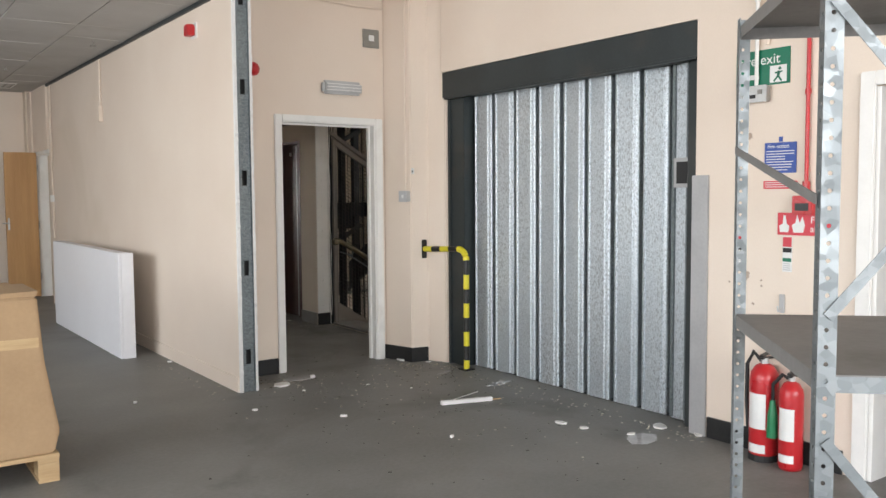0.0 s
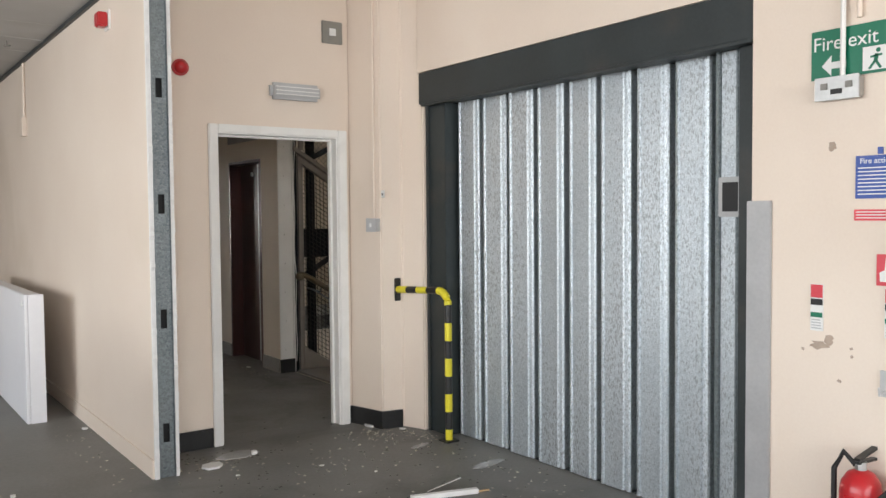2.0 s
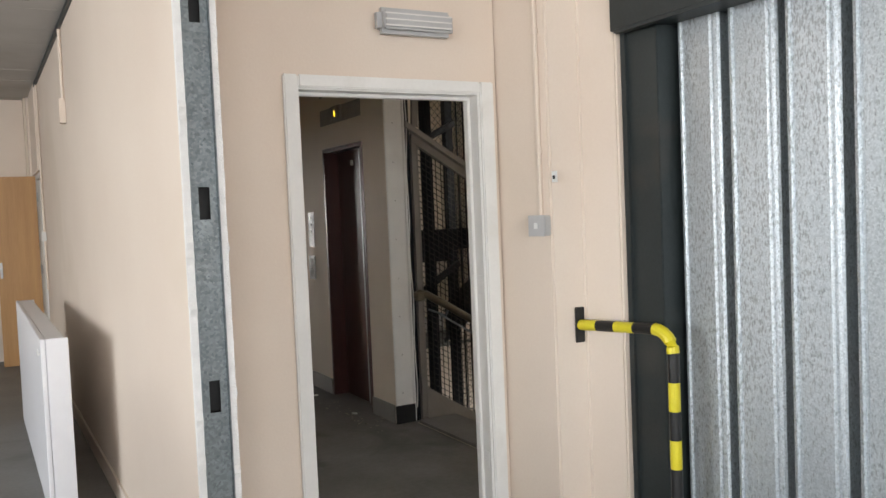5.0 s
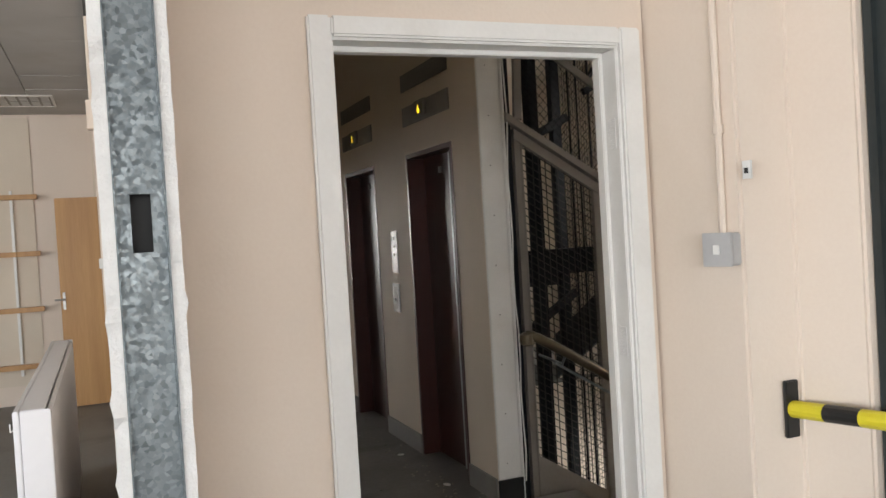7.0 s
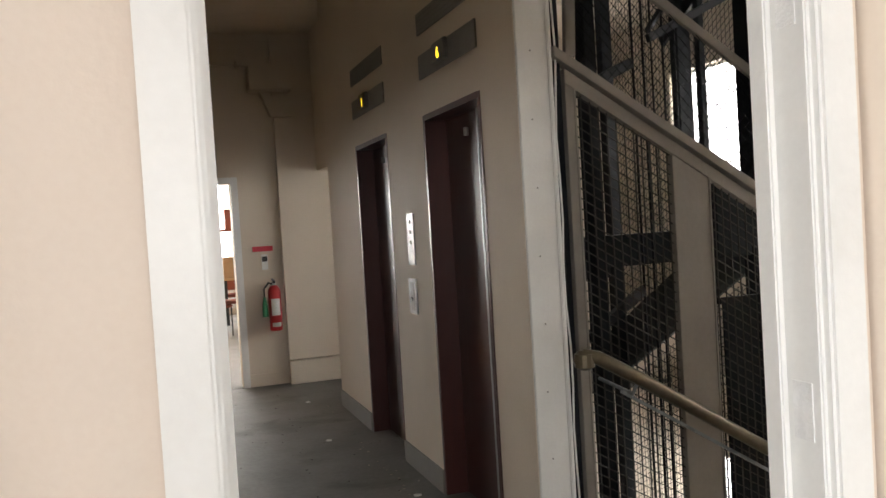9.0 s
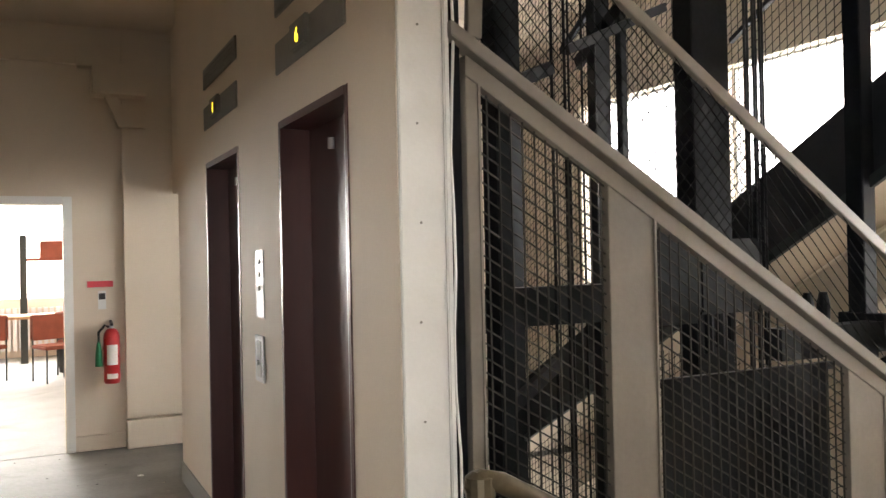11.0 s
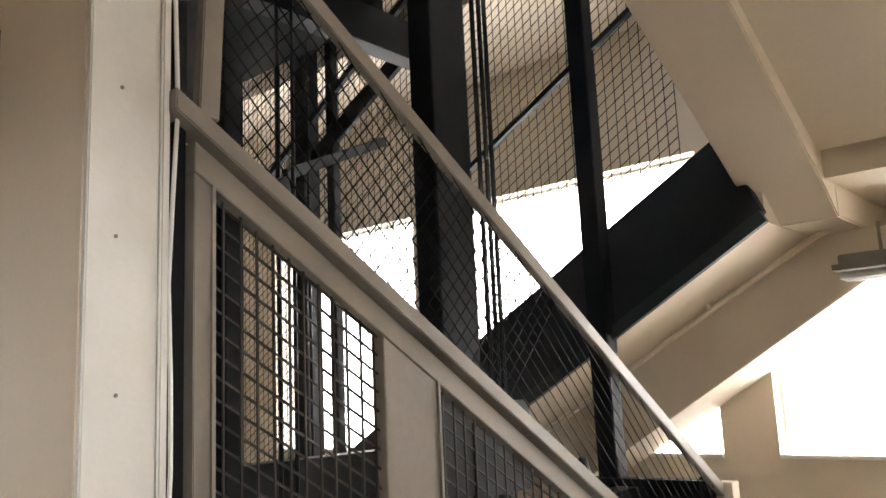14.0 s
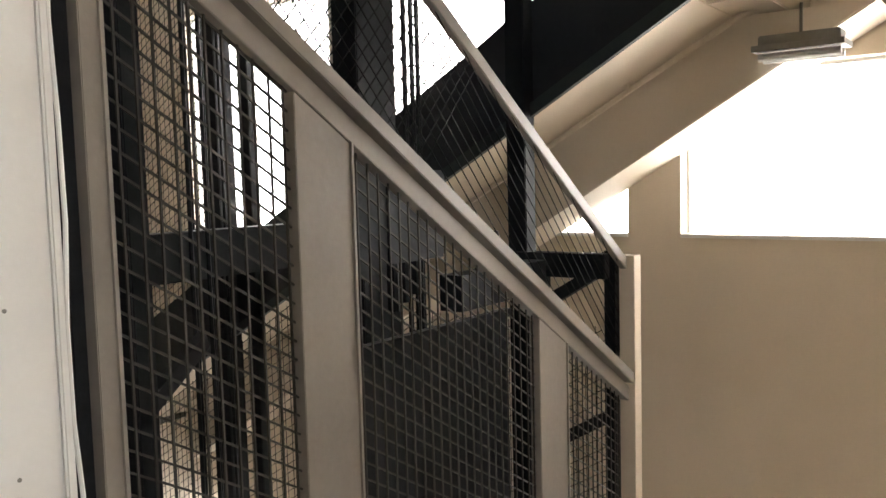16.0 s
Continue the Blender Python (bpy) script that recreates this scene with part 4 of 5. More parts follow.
for z in (0.0, LOW):
    E_WALL += [(EAST, 6.64, HEAD + LOW + z, EAST + 0.2, 13.65, SILL + z), (EAST, 8.60, SILL + z, EAST + 0.2, 8.88, HEAD + z), (EAST, 10.76, SILL + z, EAST + 0.2, 10.95, HEAD + z), (EAST, 12.48, SILL + z, EAST + 0.2, 13.65, HEAD + z), (EAST, 6.64, SILL + z, EAST + 0.2, 6.80, HEAD + z)]
E_WALL += [(EAST, 6.80, 2.02, EAST + 0.2, 8.60, HEAD), (EAST, 6.64, HEAD, EAST + 0.2, 13.65, 4.85), (EAST, 6.64, 6.4, EAST + 0.2, 13.65, 7)]
structure("wall_stair_east", boxes(*E_WALL), STAIR_CREAM, "cream stair wall with large bright windows", "wall")
structure("ceiling_stair_top", boxes((4.44, 6.64, 6.9, 7.95, 13.65, 7.1)), STAIR_CREAM, "cream ceiling over the stair shaft", "ceiling")
structure("wall_shaft_west", boxes((4.30, 8.487, 3.66, 4.44, 12.33, 7), (4.30, 6.64, 3.66, 4.44, 8.487, 3.9)), STAIR_CREAM, "cream wall above the lift landing", "wall")
structure("floor_below", boxes((4.42, 6.64, -4.2, 7.75, 13.65, -4.0)), DARK_FLOOR, "dark floor at the foot of the stair well", "floor")
structure("wall_landing_edge", boxes((4.42, 8.5, -4, 4.44, 12.28, -0.21), (4.40, 6.64, -4, 4.44, 8.5, -0.21), (4.44, 12.29, -4, 7.75, 12.33, -0.21)), STAIR_CREAM, "cream edge of the landing slab in the well", "wall")
structure("wall_side_lobby", boxes((4.40, 12.33, 2.07, 4.52, 13.65, LAND_CEIL)), STAIR_CREAM, "cream wall over the wide opening to the stair lobby", "wall")
structure("ceiling_stair_soffit", boxes((6.83, 8.95, 3.60, 7.75, 13.65, 3.78)), STAIR_CREAM, "cream soffit over the stair flight by the windows", "ceiling")
before = set(scene.objects)

# windows of the stair: frames and panes
GLASS, gt, gp = nodes_of("window_glass")
gp.inputs["Transmission Weight"].default_value, gp.inputs["Roughness"].default_value, gp.inputs["IOR"].default_value = 1.0, 0.02, 1.05
WX = EAST + 0.10
for y0, y1, z0, z1 in ((6.80, 8.60, SILL, 2.02), (8.88, 10.76, SILL, HEAD), (10.95, 12.48, SILL, HEAD), (6.80, 8.60, SILL + LOW, HEAD + LOW), (8.88, 10.76, SILL + LOW, HEAD + LOW), (10.95, 12.48, SILL + LOW, HEAD + LOW), (6.64, 10.5, 4.85, 6.4), (10.5, 13.65, 4.85, 6.4)):
    w = thing("window", "large steel framed stair window, glaring white with daylight", "window", kind="structure")
    for a, b in ((y0, y0 + 0.016), (y1 - 0.016, y1)):
        part("frame", boxes((WX, a, z0, WX + 0.05, b, z1)), WHITE, w)
    part("frame", boxes((WX, y0 + 0.016, z0, WX + 0.05, y1 - 0.016, z0 + 0.016)), WHITE, w)
    part("frame", boxes((WX, y0 + 0.016, z1 - 0.016, WX + 0.05, y1 - 0.016, z1)), WHITE, w)
    pane = part("pane", boxes((WX + 0.022, y0 + 0.016, z0 + 0.016, WX + 0.026, y1 - 0.016, z1 - 0.016)), GLASS, w)
    pane.visible_shadow = False
    part("sill", boxes((EAST - 0.015, y0, z0 + 0.001, WX - 0.001, y1, z0 + 0.02)), WHITE, w, bevel=0.004)
BRIGHT = glow("overcast_sky_backdrop", (1.0, 1.0, 1.0), 2.4)
structure("backdrop", boxes((11.0, 3.0, -3.0, 11.1, 19.0, 9.0)), BRIGHT, "plain white overcast sky outside the stair windows", "backdrop")


def step_profile(n, tread, riser, slab):
    """Side view of a flight that climbs to the right: steps above, a plain slope beneath."""
    out = []
    for k in range(n):
        out += [(k * tread, k * riser), (k * tread, (k + 1) * riser)]
    out.append((n * tread, n * riser))
    out += [(n * tread, n * riser - slab), (tread * 0.15, -slab + riser * 0.1), (0, 0)]
    return out[:-1]


TREAD, RISE = 0.300, 0.170
STONE = paint("stone_step", (0.20, 0.19, 0.18), (0.29, 0.28, 0.26), 0.6, scale=5, fine=60)


def flight(name, label, n, place, slab=0.24, width=1.12):
    """A flight of n steps that climbs along +y from place, width along +x."""
    f = thing(name, label, "stair", kind="structure")
    g = bmesh.new()
    prof = step_profile(n, TREAD, RISE, slab)
    prism(g, prof, "x", 0, width)
    part("slab", g, STAIR_CREAM, f, "cream painted soffit and steps")
    for k in range(n):
        part("tread", boxes((0.02, k * TREAD - 0.02, (k + 1) * RISE + 0.001, width - 0.02, (k + 1) * TREAD, (k + 1) * RISE + 0.022)), STONE, f)
    f.matrix_world = place
    return f


# up flight past the windows (climbs towards the door wall), then the short flight to the floor above
flight("stair_flight", "cream concrete flight with black string, seen from below", 14, Matrix.Translation((7.75, 12.42, 0.06)) @ Matrix.Rotation(math.pi, 4, "Z"), 0.26, 0.935)
OVER = [flight("stair_flight", "cream concrete flight over the descending stair, seen from below", 7, Matrix.Translation((7.12, 6.50, 2.50)) @ Matrix.Rotation(math.pi / 2, 4, "Z") @ Matrix.Scale(-1, 4, (1, 0, 0)) @ Matrix.Translation((-1.53, 0, 0)), 0.05, 1.53)]
structure("stair_beam", prism(bmesh.new(), [(7.26, 2.46), (7.26, 2.22), (7.14, 2.31), (4.60, 3.90), (4.60, 4.15)], "y", 8.03, 8.36), STAIR_CREAM, "cream beam along the edge of the flight above", "beam", bevel=0.006)
structure("quarter_landing", boxes((7.12, 6.50, 2.36, 8.10, 8.03, 2.50)), STAIR_CREAM, "cream quarter landing slab above the window", "landing")
structure("landing_beam", boxes((7.26, 8.03, 2.22, 8.10, 8.36, 2.48)), STAIR_CREAM, "cream edge beam of the quarter landing", "beam", bevel=0.006)
g = bmesh.new()
prism(g, [(8.36, 2.215), (7.66, 2.215), (12.40, -0.60), (12.40, -0.10)], "x", 7.62, 8.095)
structure("stair_beam", g, STAIR_CREAM, "cream downstand beam under the outer edge of the flight", "beam", bevel=0.006)
# down flight beside the lift shaft and its quarter landing
DOWN = [flight("stair_flight", "worn concrete flight going down beside the lift shaft", 7, Matrix.Translation((4.44 + 7 * TREAD, 6.50, -7 * RISE)) @ Matrix.Rotation(math.pi / 2, 4, "Z") @ Matrix.Scale(-1, 4, (1, 0, 0)) @ Matrix.Translation((-2.0, 0, 0)), 0.24, 2.0)]
DOWN.append(structure("quarter_landing", boxes((4.44 + 7 * TREAD, 6.50, -1.42, 8.10, 8.5, -1.222)), STAIR_CREAM, "concrete quarter landing below the window", "landing"))
flight("stair_flight", "lower concrete flight down beside the shaft", 14, Matrix.Translation((7.75, 12.42, -3.61)) @ Matrix.Rotation(math.pi, 4, "Z"), 0.26, 0.935)

# black strings on the shaft side
for dz, nm in ((0.0, "black steel stair string beside the mesh shaft"), (-3.67, "lower black steel stair string in the shaft")):
    g = bmesh.new()
    prism(g, [(8.357, 2.555 + dz), (8.21, 2.215 + dz), (12.28, -0.105 + dz), (12.28, 0.335 + dz)], "x", 6.77, 6.815)
    ob = solid("stair_string", g, STRING, nm, "stair string", bevel=0.003)
    part("flange", prism(bmesh.new(), [(8.215, 2.215 + dz), (8.19, 2.170 + dz), (12.27, -0.155 + dz), (12.27, -0.105 + dz)], "x", 6.74, 6.769), DARK_STEEL, ob, "grey steel flange along the lower edge")
pipe = conduit("soffit_pipe", "cream painted pipe under the stair soffit", [(7.25, 10.6, 0.80), (7.25, 9.2, 1.595), (7.25, 8.66, 1.900), (7.25, 8.17, 2.165), (7.27, 8.10, 2.19)], 0.014, STAIR_CREAM)
part("pipe_tee", tube(bmesh.new(), [(7.25, 8.66, 1.900), (7.22, 8.67, 1.955), (7.19, 8.70, 1.965)], 0.012), STAIR_CREAM, pipe, "short branch with a cap")
part("cap", tube(bmesh.new(), [(7.195, 8.70, 1.962), (7.165, 8.71, 1.972)], 0.022, 10), STAIR_CREAM, pipe)
lampf = thing("fluorescent_fitting", "small white fluorescent fitting under the quarter landing", "ceiling light")
part("base", boxes((7.46, 7.95, 2.045, 7.58, 8.28, 2.09)), GRILLE, lampf, bevel=0.005)
part("tray", boxes((7.43, 7.93, 2.02, 7.61, 8.30, 2.045)), GRILLE, lampf)
part("tube", tube(bmesh.new(), [(7.48, 7.95, 1.998), (7.48, 8.28, 1.998)], 0.018, 10), PAPER, lampf)
part("tube", tube(bmesh.new(), [(7.56, 7.95, 1.998), (7.56, 8.28, 1.998)], 0.018, 10), PAPER, lampf)

part("stem", boxes((7.514, 8.11, 2.09, 7.526, 8.122, 2.22)), GRILLE, lampf, "short grey stem")
lampf.location.y = -0.168

# ---- stair guard along the shaft ----
GY = 8.57


def top(x):
    return 2.165 - 0.58 * (x - 4.47)


def low(x):
    return 2.000 - 0.58 * (x - 4.551)


def barz(x):
    return 2.65 - 0.627 * (x - 4.58)


def foot(x):
    return -0.02 - 0.596 * (x - 4.45)


guard = thing("stair_guard", "grey-brown painted steel guard with mesh panels beside the shaft", "guard")
g = bmesh.new()
prism(g, [(4.455, top(4.455)), (4.455, top(4.455) - 0.045), (7.0, top(7.0) - 0.045), (7.0, top(7.0))], "y", GY - 0.045, GY + 0.03)
part("capping", g, GUARD, guard, "projecting grey-brown capping", bevel=0.003)
g = bmesh.new()
prism(g, [(4.512, top(4.512) - 0.058), (4.512, low(4.512)), (7.0, low(7.0)), (7.0, top(7.0) - 0.058)], "y", GY - 0.022, GY + 0.022)
part("top_board", g, GUARD, guard, bevel=0.002)
for x0, x1, mt in ((4.512, 4.551, GUARD), (5.035, 5.222, GUARD), (6.172, 6.372, GUARD), (6.94, 7.01, STAIR_CREAM)):
    g = bmesh.new()
    prism(g, [(x0, low(x0) - 0.002), (x0, foot(x0)), (x1, foot(x1)), (x1, low(x1) - 0.002)] if x1 < 7 else [(x0, 1.20), (x0, -1.22), (x1, -1.22), (x1, 1.20)], "y", GY - (0.020 if x1 < 7 else 0.05), GY + 0.020)
    part("stile", g, mt, guard, bevel=0.002)
for x0, x1 in ((4.551, 5.035), (5.222, 6.172), (6.372, 6.90)):
    g = bmesh.new()
    prism(g, [(x0, foot(x0) + 0.32), (x0, foot(x0)), (x1, foot(x1)), (x1, foot(x1) + 0.32)], "y", GY - 0.012, GY + 0.012)
    part("kick_plate", g, GUARD, guard)


def wire_mesh(x0, x1, zlo, zhi, y, pitch=0.0425, r=0.0025, lean=-0.56):
    """Woven mesh in the guard's plane: upright wires, and others that fall with the stair."""
    g = bmesh.new()
    for k in range(1, int((x1 - x0) / pitch) + 1):
        x = x0 + k * pitch
        bow = 0.0012 * math.sin(k * 2.3)
        bar(g, (x + bow, y, zlo(x)), (x - bow, y, zhi(x)), r * 2, r * 2, (0, 1, 0))
    xs = [x0 + (x1 - x0) * k / 60 for k in range(61)]
    c = min(zlo(x) - lean * x for x in xs)
    while c < max(zhi(x) - lean * x for x in xs):
        inside = [x for x in xs if zlo(x) <= c + lean * x <= zhi(x)]
        if len(inside) > 1:
            a, b = min(inside), max(inside)
            bar(g, (a, y + r * 1.5, c + lean * a), (b, y + r * 1.5, c + lean * b), r * 2, r * 2, (0, 1, 0))
        c += pitch
    return g


for x0, x1 in ((4.551, 5.035), (5.222, 6.172), (6.372, 6.90)):
    tagged(part("mesh_panel", wire_mesh(x0, x1, lambda x: foot(x) + 0.30, low, GY), MESH_WIRE, guard, "dark woven wire mesh"), kind="stuff")
    part("mesh_edge", boxes((x0, GY - 0.026, foot(x1) + 0.3, x0 + 0.008, GY - 0.018, low(x0))), GUARD, guard)
# the triangular screen above the capping
part("upper_bar", bar(bmesh.new(), (4.56, GY, barz(4.56)), (6.95, GY, barz(6.95)), 0.03, 0.042), GUARD, guard, bevel=0.003)
part("upper_stile", bar(bmesh.new(), (4.55, GY, top(4.52)), (4.575, GY, barz(4.575)), 0.03, 0.05, (1, 0, 0)), GUARD, guard, bevel=0.003)
g = bmesh.new()
dpt = 0.052
for s in (1, -1):
    c = -4.0
    while c < 8.0:
        # a diagonal wire z = s*x + c, cut between capping and bar
        hits = [x for x in [4.57 + 2.3 * k / 300 for k in range(301)] if top(x) < s * x + c < barz(x)]
        if len(hits) > 1:
            a, b = min(hits), max(hits)
            bar(g, (a, GY + 0.004 * s, s * a + c), (b, GY + 0.004 * s, s * b + c), 0.0026, 0.0026, (0, 1, 0))
        c += dpt
    c = 4.0
    while s < 0 and c < 12.0:
        hits = [x for x in [4.57 + 2.3 * k / 300 for k in range(301)] if top(x) < -x + c < barz(x)]
        if len(hits) > 1 and c >= 8.0:
            a, b = min(hits), max(hits)
            bar(g, (a, GY - 0.004, -a + c), (b, GY - 0.004, -b + c), 0.0026, 0.0026, (0, 1, 0))
        c += dpt
tagged(part("upper_mesh", g, DEEP_BLACK, guard, "dark diamond wire mesh"), kind="stuff")

handrail = thing("handrail", "tarnished brass handrail running down beside the mesh", "handrail")
HY = 8.235
part("rail", tube(bmesh.new(), [(4.36, HY + 0.03, 0.93), (4.345, HY, 0.945), (4.36, HY - 0.01, 0.96), (4.42, HY - 0.01, 0.945), (4.6, HY, 0.85), (6.9, HY, -0.49)], 0.027, 12), BRASS, handrail, smooth=True)
part("scroll", lathe(bmesh.new(), (4.365, HY, 0.0), [(0.02, 0.905), (0.040, 0.915), (0.040, 0.965), (0.02, 0.978)], 14), BRASS, handrail)
part("under_bar", bar(bmesh.new(), (4.56, HY + 0.06, 0.79), (6.9, HY + 0.06, -0.57), 0.022, 0.012), SHELF_STEEL, handrail, "thin steel bar under the rail")
for x in (4.60, 5.6, 6.6):
    z = 0.85 - 0.583 * (x - 4.6)
    part("bracket", tube(bmesh.new(), [(x, HY, z - 0.02), (x, HY + 0.04, z - 0.07), (x, 8.55, z - 0.05)], 0.008, 8), SHELF_STEEL, handrail)

# black gap post, white edging board with screws and a loose cable by the pier
solid("gap_post", boxes((4.422, 8.475, -0.2, 4.446, 8.62, 7)), BLACK_STEEL, "black steel post between pier and guard", "post")
edging = thing("edging_board", "white painted edging board on the pier with screw heads", "trim")
part("board", boxes((4.252, 8.470, 0, 4.388, 8.4865, 3.419)), WHITE, edging, bevel=0.003)
part("bead", boxes((4.389, 8.464, 0, 4.408, 8.4865, 3.419)), WHITE, edging, bevel=0.004)
for k in range(10):
    part("screw", tube(bmesh.new(), [(4.306 + 0.006 * (k % 2), 8.4702, 0.217 + 0.277 * k), (4.306 + 0.006 * (k % 2), 8.4688, 0.217 + 0.277 * k)], 0.0038, 8), GRILLE, edging)
conduit("cable", "loose white cable running down the pier edge", [(4.414 + 0.006 * math.sin(k * 1.7) + 0.004 * math.sin(k * 0.6), 8.466, 0.1 + k * 0.17) for k in range(20)], 0.0045, WHITE)

# ---- lift shaft ----
shaft = thing("lift_shaft", "open lift shaft of black steel posts, beams and mesh", "lift shaft")


def post(x, y, w, d, z0=-3.8, z1=6.9):
    part("post", boxes((x - w / 2, y - d / 2, z0, x + w / 2, y + d / 2, z1)), BLACK_STEEL, shaft, bevel=0.004)


# x, y, width and depth of the uprights on site
for x, y, w, d in ((6.05, 9.20, 0.215, 0.12), (6.735, 8.93, 0.085, 0.09), (6.735, 10.86, 0.115, 0.10), (6.735, 10.62, 0.05, 0.06), (6.72, 11.95, 0.10, 0.10), (4.465, 8.62, 0.06, 0.06), (4.75, 8.80, 0.055, 0.10), (4.56, 9.86, 0.09, 0.09)):
    post((x - 0.189) / 0.946, (y - 0.510) / 0.93, w / 0.946, d / 0.93)
for a, b, w, h in (((4.5, 10.05, 1.25), (6.90, 10.05, 1.25), 0.12, 0.19), ((6.90, 8.62, 1.16), (6.90, 9.15, 1.16), 0.08, 0.10), ((4.5, 12.35, 1.0), (6.9, 12.35, 1.0), 0.1, 0.2), ((4.5, 10.05, 3.36), (6.9, 10.05, 3.36), 0.12, 0.2)):
    part("beam", bar(bmesh.new(), a, b, w, h), BLACK_STEEL, shaft, bevel=0.003)
for a, b, w in (((6.93, 11.60, 2.94), (6.93, 9.2, 4.31), 0.04), ((6.93, 11.40, 2.81), (6.93, 9.0, 4.08), 0.10), ((6.95, 9.90, 2.64), (6.95, 8.70, 3.25), 0.025), ((5.95, 10.1, 2.55), (6.9, 10.4, 2.95), 0.05)):
    part("brace", bar(bmesh.new(), a, b, 0.03, w), BLACK_STEEL, shaft)
# end frame and counterweight screen
for a, b in (((6.94, 8.62, -1.0), (6.94, 8.62, 1.22)), ((6.94, 8.62, 1.17), (6.94, 9.05, 0.93)), ((6.94, 8.62, 0.55), (6.94, 9.05, 0.31))):
    part("end_frame", bar(bmesh.new(), a, b, 0.05, 0.06, (1, 0, 0)), BLACK_STEEL, shaft)
screen = part("counterweight_screen", boxes((5.46, 8.80, -3.0, 6.36, 8.812, 1.02)), BLACK_STEEL, shaft, "black sheet steel counterweight screen")
part("frame", boxes((5.44, 8.79, 1.02, 6.38, 8.822, 1.05)), BLACK_STEEL, screen)
part("crosshead", boxes((5.44, 8.80, 1.24, 5.66, 8.90, 1.62), (5.66, 8.80, 1.27, 5.98, 8.90, 1.55)), BLACK_STEEL, shaft, "black crosshead", bevel=0.01)
for k in range(3):
    part("rope_hitch", tube(bmesh.new(), [(5.74 + 0.06 * k, 8.85, 1.28), (5.74 + 0.06 * k, 8.85, 1.12 + 0.02 * k)], 0.02, 8), BLACK_STEEL, shaft)
for k in range(2):
    part("buffer", lathe(bmesh.new(), (6.42 + 0.10 * k, 8.95, 0), [(0.03, 1.18), (0.03, 1.27), (0.018, 1.32)], 10), BLACK_STEEL, shaft)
part("buffer_beam", boxes((6.20, 8.90, 1.05, 6.90, 9.0, 1.18)), BLACK_STEEL, shaft)
# ropes
for k, (x, y) in enumerate(((6.62, 9.48), (6.66, 9.50), (6.70, 9.50), (6.735, 9.52), (6.77, 9.52), (6.81, 9.54), (5.45, 9.5), (5.52, 9.5), (6.3, 10.6), (6.4, 10.6), (6.5, 10.6), (5.6, 11.0), (5.7, 11.0), (5.15, 10.9))):
    part("rope", tube(bmesh.new(), [(x, y, -3.7), (x, y, 6.9)], 0.008 if k != 3 else 0.011, 6), BLACK_STEEL, shaft)
# guide brackets
for x, y, z in ((4.80, 9.0, 2.05), (4.80, 9.0, 0.9)):
    part("bracket", bar(bmesh.new(), (x, y, z), (x + 0.45, y + 0.2, z + 0.18), 0.03, 0.05), BLACK_STEEL, shaft)


def side_mesh(y0, y1, zlo, zhi, x, pitch=0.05, r=0.0016, lean=-0.57):
    """Woven mesh along the stair string: upright wires and wires that follow the string."""
    g = bmesh.new()
    for k in range(int((y1 - y0) / pitch)):
        y = y0 + k * pitch
        if zhi(y) > zlo(y):
            box(g, x - r, y - r, zlo(y), x + r, y + r, zhi(y))
    ys = [y0 + (y1 - y0) * k / 100 for k in range(101)]
    c = min(zlo(y) - lean * y for y in ys)
    while c < max(zhi(y) - lean * y for y in ys):
        ins = [y for y in ys if zlo(y) <= c + lean * y <= zhi(y)]
        if len(ins) > 1:
            bar(g, (x + r * 1.6, min(ins), c + lean * min(ins)), (x + r * 1.6, max(ins), c + lean * max(ins)), r * 2, r * 2, (1, 0, 0))
        c += pitch
    return g


def string_top(y):
    return 2.62 - 0.570 * (y - 8.40)


tagged(part("side_mesh", side_mesh(8.62, 12.3, lambda y: string_top(y), lambda y: 6.85, 6.975), BLACK_STEEL, shaft, "dark woven wire mesh"), kind="stuff")
tagged(part("side_mesh", side_mesh(8.62, 12.3, lambda y: string_top(y) - 3.67, lambda y: min(string_top(y) - 0.46, 0.9), 6.975), BLACK_STEEL, shaft, "dark woven wire mesh"), kind="stuff")
car = thing("lift_car", "black underside of a lift car stopped overhead", "lift car")
part("floor_pan", boxes((4.50, 8.75, 3.47, 6.45, 10.06, 3.60)), DEEP_BLACK, car, bevel=0.005)
part("body", boxes((4.52, 8.78, 3.60, 6.42, 10.05, 5.9)), DEEP_BLACK, car)
part("sill_beam", boxes((4.9, 8.80, 3.38, 5.0, 9.95, 3.469)), DEEP_BLACK, car)
part("sill_beam", boxes((6.0, 8.80, 3.38, 6.1, 9.95, 3.469)), DEEP_BLACK, car)
car2 = thing("lift_car", "black underside of the second lift car overhead", "lift car")
part("floor_pan", boxes((4.50, 10.065, 3.47, 6.60, 12.0, 3.60)), DEEP_BLACK, car2, bevel=0.005)
part("body", boxes((4.52, 10.07, 3.60, 6.55, 11.95, 5.9)), DEEP_BLACK, car2)
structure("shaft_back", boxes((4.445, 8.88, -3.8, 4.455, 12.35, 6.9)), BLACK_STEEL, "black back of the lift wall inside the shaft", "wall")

# the stair and shaft were set out from the guard line; bring them to the site's line
SITE = Matrix(((0.946, 0, 0, 0.189), (0, 0.93, 0, 0.510), (0, 0, 1, 0), (0, 0, 0, 1)))
UPPER = Matrix(((0.93, 0, 0, 0.230), (0, 0.93, 0, 0.530), (0, 0, 0.93, 0.119), (0, 0, 0, 1)))
